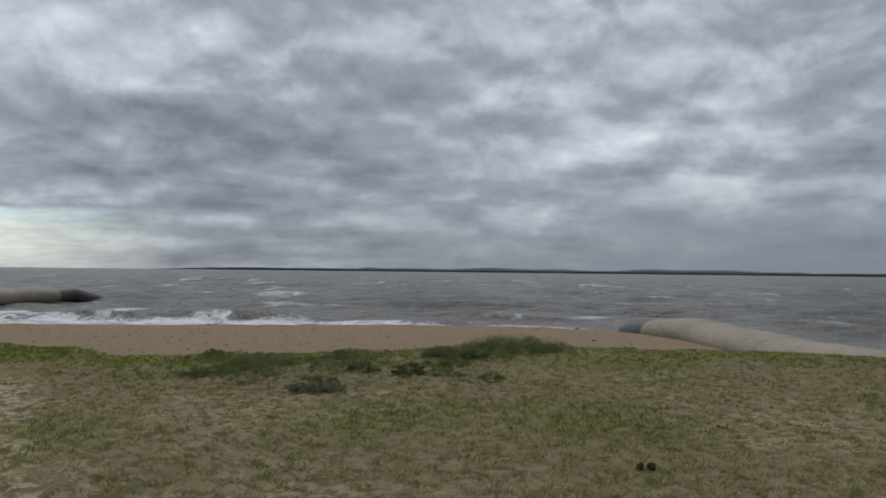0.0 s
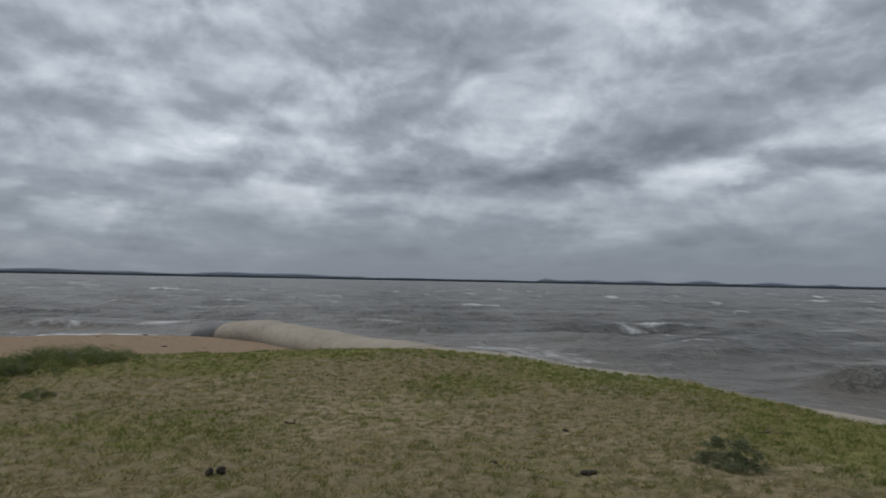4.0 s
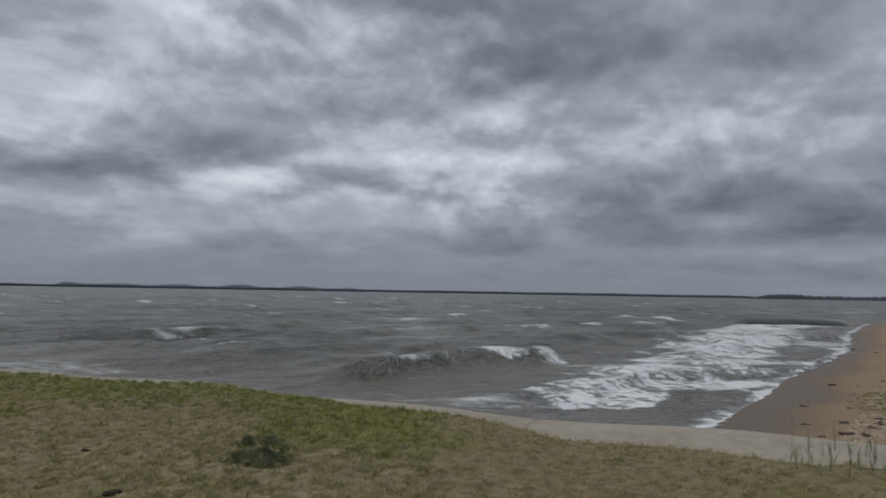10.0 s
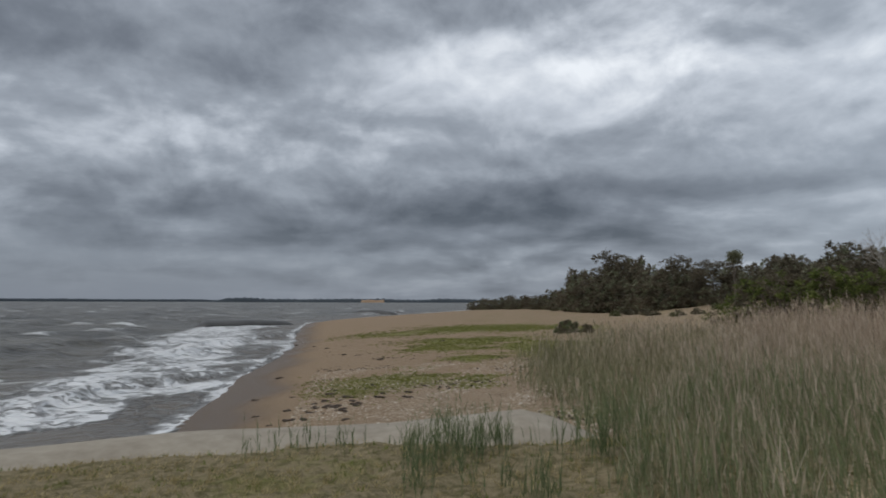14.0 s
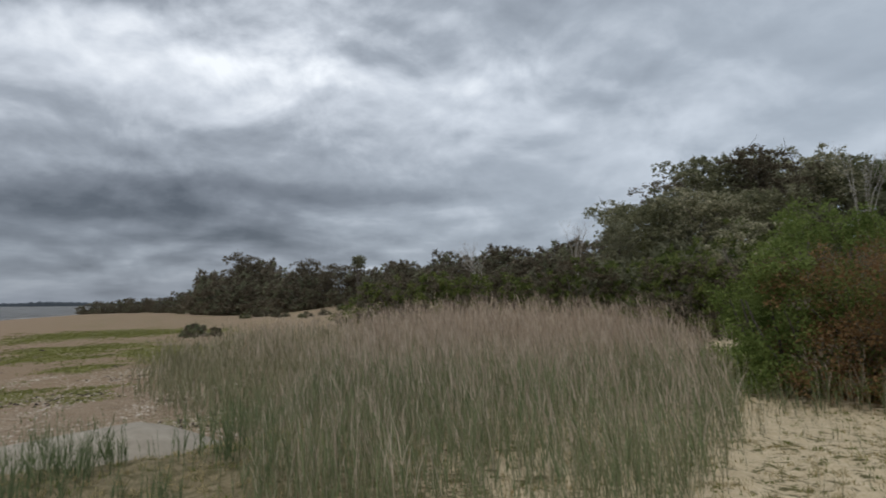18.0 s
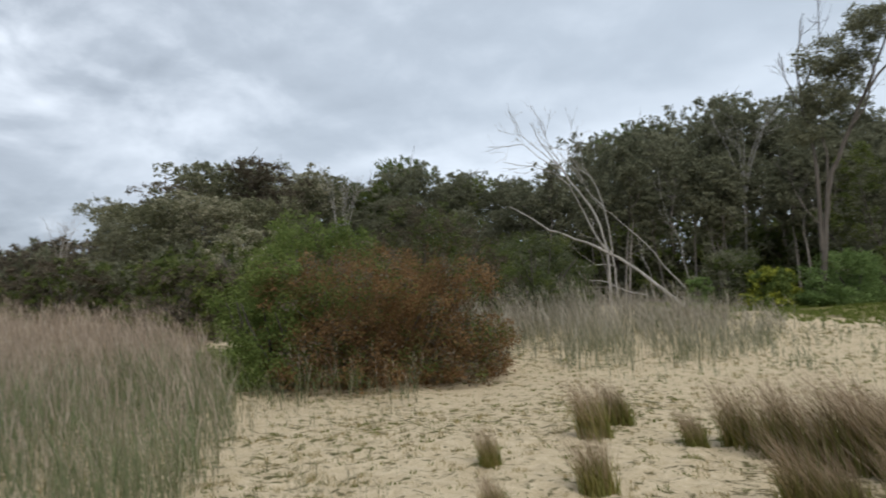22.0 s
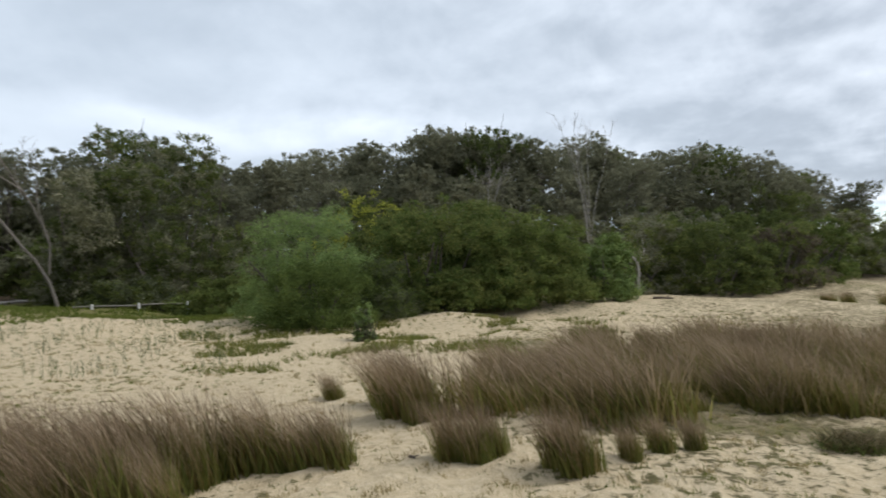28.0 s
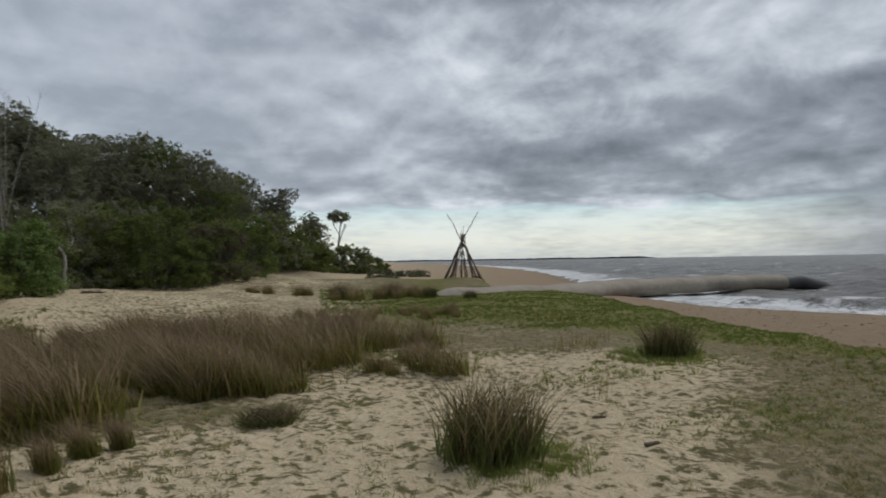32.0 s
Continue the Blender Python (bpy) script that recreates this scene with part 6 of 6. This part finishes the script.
turf_stuff("dune_grass", "small olive tufts scattered on pale sand", 405, 30000, (128, 282, 4.0, 26), 0.042, 0.011, SEDGE_BASE, lambda x, y, a, r, g: lumps(x, y, 0.42, 76) + lumps(x, y, 6, 22) * 0.3 + g.normal(0, 0.15, len(x)) > np.where((a > 236) & (a < 258), 0.75, 0.3), 0.6)
turf_stuff("dune_grass", "green grass strip before the wood and around the sedges", 406, 9000, (196, 240, 25, 42), 0.14, 0.012, TURF, lambda x, y, a, r, g: lumps(x, y, 3, 77) > -0.3, 0.6)
turf_stuff("dune_grass", "sparse dry grass stalks rising above the turf", 407, 900, (280, 312, 8, 22), 0.3, 0.006, SEDGE, lambda x, y, a, r, g: lumps(x, y, 4, 78) > 0.2, 0.25, 3, 2)
turf_stuff("beach_grass", "low green and straw grass on the eastern beach", 408, 26000, (97, 124, 14, 58), 0.05, 0.010, SEDGE_BASE, lambda x, y, a, r, g: (shore_distance(x, y) > 2) & (east_green(x, y) + g.normal(0, 0.15, len(x)) > 0.5), 0.9)
turf_stuff("dune_grass", "green grass round the foot of the dark tussocks", 410, 5000, (300, 319, 4.9, 12.6), 0.09, 0.007, TURF, lambda x, y, a, r, g: (np.hypot(x - at(302, 5.7)[0], y - at(302, 5.7)[1]) < 0.75 + g.normal(0, 0.1, len(x))) | (np.hypot(x - at(316.5, 11.7)[0], y - at(316.5, 11.7)[1]) < 1.0), 0.6)
turf_stuff("dune_grass", "dull green grass between the western sedges", 409, 16000, (288, 326, 14, 38), 0.06, 0.009, TURF, lambda x, y, a, r, g: (mound(x, y)[0] > 0.6) & (r + 1.4 * lumps(x, y, 5, 36) + g.normal(0, 0.8, len(x)) > np.interp(a, [290, 296, 300, 307, 313, 319, 326], [21, 19.6, 18.5, 17.7, 16.5, 14.5, 13])), 0.9)
turf_stuff("dune_grass", "yellowish low herbs on the sand before the shrubs", 411, 7000, (232, 268, 14, 24), 0.16, 0.011, SEDGE_BASE, lambda x, y, a, r, g: lumps(x, y, 3.5, 79) + g.normal(0, 0.2, len(x)) > 0.35, 0.9)


def grit_stuff(name, label, seed, n, span, size, mat, gate):
    """Loose shells and pebbles: small flattened lumps."""
    rng = np.random.RandomState(seed)
    a, r, base = scatter(rng, n, *span, even=False)
    base = base[gate(base[:, 0], base[:, 1], a, r, rng)]
    n = len(base)
    k = np.array([(1, 0, 0), (0, 1, 0), (-1, 0, 0), (0, -1, 0), (0.1, 0.1, 0.55)])
    az = rng.uniform(0, 6.28, n)
    sc = size * rng.uniform(0.5, 1.6, (n, 1, 3))
    v = k[None] * sc * (1 + rng.uniform(-0.3, 0.3, (n, 5, 3)))
    v = np.stack([v[..., 0] * np.cos(az)[:, None] - v[..., 1] * np.sin(az)[:, None], v[..., 0] * np.sin(az)[:, None] + v[..., 1] * np.cos(az)[:, None], v[..., 2]], -1) + base[:, None, :] + np.array([0, 0, 0.012])
    f = np.array([(0, 1, 4), (1, 2, 4), (2, 3, 4), (3, 0, 4)])[None] + (np.arange(n) * 5)[:, None, None]
    return tagged(new(name, mesh_from(name, v.reshape(-1, 3), f.reshape(-1, 3), mat, False)), label, "shells", kind="stuff")


east_ok = lambda x, y, a, r, g: (shore_distance(x, y) > 2.5) & (mound(x, y)[0] < 0.3) & (lumps(x, y, 3, 91) + g.normal(0, 0.4, len(x)) > -0.1)
grit_stuff("shell_grit", "pale broken shells and pebbles strewn over the beach", 501, 16000, (93, 130, 10.5, 24), 0.026, SHELL, east_ok)
grit_stuff("wrack_scraps", "dark scraps of seaweed and bark strewn over the beach", 502, 5200, (93, 130, 11, 40), 0.045, WRACK, lambda x, y, a, r, g: east_ok(x, y, a, r, g) & (lumps(x, y, 4, 92) > 0.25))
grit_stuff("wrack_scraps", "scattered dark scraps of seaweed on the northern beach", 503, 700, (-45, 12, 15, 36), 0.03, WRACK, lambda x, y, a, r, g: (shore_distance(x, y) > 0.3) & (mound(x, y)[0] < 0.2))

# ---------------------------------------------------------------- small things
# driftwood tepee
tx, ty = at(299.9, 42)
tepee = thing("stick_tepee", tx, ty, hz(tx, ty), "tepee of bare driftwood poles standing on the beach", "tepee", turn=-299.9)
rng = np.random.RandomState(12)
for k in range(18):
    az = k * 2 * math.pi / 18 + rng.uniform(-0.12, 0.12)
    foot = np.array([math.cos(az) * 1.12, math.sin(az) * 1.12, -0.08])
    apex = np.array([rng.normal(0, 0.05), rng.normal(0, 0.05), 2.35 + rng.uniform(-0.1, 0.15)])
    over = {0: 1.62, 5: 1.35, 9: 1.6, 13: 1.25}.get(k, rng.uniform(1.0, 1.12))
    end = foot + (apex - foot) * over
    if over > 1.3:
        end[0] += 0.15 * np.sign(apex[0] - foot[0])
    line = np.array([foot + (end - foot) * t + rng.normal(0, 0.025, 3) for t in np.linspace(0, 1, 7)])
    part("pole", mesh_from("pole", *sweep(line, np.linspace(0.05, 0.012 if over > 1.2 else 0.022, 7) * rng.uniform(0.8, 1.2), 7, 0.1, rng), STICK), tepee)

# low rail at the wood's edge
fx, fy = at(230.0, 31.2)
fence = thing("log_rail", fx, fy, hz(fx, fy), "low weathered log rail on short white-topped posts", "fence", turn=-230.0)
for u in (-2.2, -0.45, 1.45):
    bm = bmesh.new()
    bmesh.ops.create_cone(bm, cap_ends=True, segments=10, radius1=0.06, radius2=0.055, depth=0.6)
    bmesh.ops.bevel(bm, geom=[e for e in bm.edges if abs(e.verts[0].co.z - e.verts[1].co.z) < 0.01], offset=0.012, segments=1, affect="EDGES")
    me = bpy.data.meshes.new("post")
    bm.to_mesh(me)
    bm.free()
    me.materials.append(WHITE)
    p = part("post", me, fence, "short white post")
    p.location = (u, 0, 0.12)
for u0, u1 in ((-2.9, -0.45), (-0.45, 1.5)):
    pts = np.array([(u0 + (u1 - u0) * t, 0.1, 0.32 + 0.015 * math.sin(5 * t)) for t in np.linspace(0, 1, 6)])
    part("rail", mesh_from("rail", *sweep(pts, np.full(6, 0.036), 8, 0.06, rng), PAINT), fence)


def log_thing(name, label, a, r, length, rad_, turn, mat=STICK, bend=0.06, seed=1, category="driftwood", lift=0.6, forks=1):
    rg = np.random.RandomState(seed)
    x, y = at(a, r)
    root = thing(name, x, y, hz(x, y), label, category, "driftwood pieces", turn)
    ca, sa = math.cos(radians(turn)), math.sin(radians(turn))
    pts = []
    for t in np.linspace(-0.5, 0.5, 7):
        u, v = t * length, rg.normal(0, bend * length * 0.4)
        pts.append((u, v, hz(x + ca * u - sa * v, y + sa * u + ca * v) - root.location[2] + rad_ * lift))
    part("stem", mesh_from(name, *sweep(np.array(pts), np.linspace(rad_, rad_ * 0.5, 7), 7, 0.15, rg), mat), root)
    for _ in range(forks):
        q = np.array(pts[rg.randint(2, 5)])
        part("fork", mesh_from(name + "_fork", *sweep(limb_line(rg, q, (rg.uniform(-1, 1), rg.uniform(-1, 1), 0.3), length * 0.4, 5), np.linspace(rad_ * 0.6, rad_ * 0.2, 5), 5), mat), root)
    return root


log_thing("driftwood_stick", "short dark stick lying on pale sand", 250.2, 6.25, 0.17, 0.014, 35, seed=2)
log_thing("driftwood_stick", "dark twig lying on the dry turf", 310.9, 7.4, 0.17, 0.018, 10, seed=3)
log_thing("driftwood_stick", "dark bark piece lying on the dry turf", 315.0, 6.2, 0.12, 0.025, 60, seed=4)
log_thing("driftwood_stick", "thin grey twig in the turf near the sand tube", 54.7, 8.5, 0.36, 0.012, -40, seed=5)
log_thing("driftwood_stick", "small dark twig in the green turf", 16.7, 8.2, 0.16, 0.018, 20, seed=6)
log_thing("driftwood_stick", "pale twig lying in the turf", 63.5, 7.3, 0.2, 0.008, 10, PALE_WOOD, seed=7)
log_thing("driftwood_log", "bent driftwood branch beside the tepee", 301.4, 42.2, 1.3, 0.05, -330, seed=8, lift=2.0)
log_thing("driftwood_log", "pale log laid along the edge of the car park", 219.2, 38.5, 4.2, 0.13, -219, PALE_WOOD, 0.01, 9, "log", forks=0)
for i, (a, r, l) in enumerate(((262, 30, 1.2), (267, 31.5, 1.0), (271, 30, .8), (258, 25, .7))):
    log_thing("driftwood_log", "dark driftwood lying at the foot of the shrubs", a, r, l, 0.06, i * 50, seed=20 + i)


def lump_thing(name, label, category, a, r, s, mat, seed, count=2, flat=0.8, group=""):
    rg = np.random.RandomState(seed)
    x, y = at(a, r)
    root = thing(name, x, y, hz(x, y), label, category, group)
    for k in range(count):
        bm = bmesh.new()
        bmesh.ops.create_icosphere(bm, subdivisions=2, radius=s)
        o = Vector(rg.uniform(-1, 1, 3)) * 5
        for v in bm.verts:
            v.co *= 1 + 0.45 * noise.noise(v.co / s * 1.3 + o)
            v.co.z *= flat
        me = bpy.data.meshes.new("lump")
        bm.to_mesh(me)
        bm.free()
        me.materials.append(mat)
        p = part("lump", me, root)
        p.location = (rg.normal(0, s * 0.9) if k else 0, rg.normal(0, s * 0.9) if k else 0, s * flat * 0.55)
    return root


lump_thing("dung_heap", "dark brown dried dung lumps on the dry turf", "dung", 10.5, 5.96, 0.035, DUNG, 1, 1, 1.0)
lump_thing("dung_heap", "dark brown dried dung lump beside another", "dung", 11.35, 5.95, 0.037, DUNG, 2, 1, 0.9)
lump_thing("dung_heap", "flattened dark dung on the dry turf", "dung", 40.8, 6.14, 0.04, DUNG, 3, 4, 0.5)
lump_thing("dung_heap", "small dark crumbs of dung in the turf", "dung", 33.4, 6.35, 0.025, DUNG, 4, 3, 0.6)
lump_thing("dung_heap", "small dark crumbs of dung in the turf", "dung", 39.3, 8.1, 0.025, DUNG, 5, 3, 0.6)
# wrack and stones on the eastern beach and along the northern tide line
rng = np.random.RandomState(8)
for i in range(40):
    a, r = 100 + rng.normal(0, 2.6), 16.4 + rng.normal(0, 1.1)
    lump_thing("seaweed_wrack", "dark clump of washed-up seaweed on the shell beach", "seaweed", a, r, rng.uniform(0.025, 0.07), WRACK, 40 + i, 5, 0.35, "wrack clumps")
for i, (a, r) in enumerate(((91.3, 13.2), (93, 14), (96.4, 46), (97.2, 44), (98.6, 40), (99.6, 37), (96, 24), (109.3, 36), (110.5, 38), (101, 31), (104, 27))):
    lump_thing("seaweed_wrack", "small dark clump of seaweed on the wet sand", "seaweed", a, r, rng.uniform(0.04, 0.08) * (1 + r / 60), WRACK, 80 + i, 2, 0.4, "wrack clumps")
for i in range(16):
    a = rng.uniform(-44, 8)
    r = float(np.interp(a, SA, SR)) - rng.uniform(0.4, 12)
    lump_thing("seaweed_wrack", "little dark scrap of seaweed on the orange beach", "seaweed", a, r, rng.uniform(0.03, 0.065), WRACK, 110 + i, 2, 0.35, "wrack clumps")
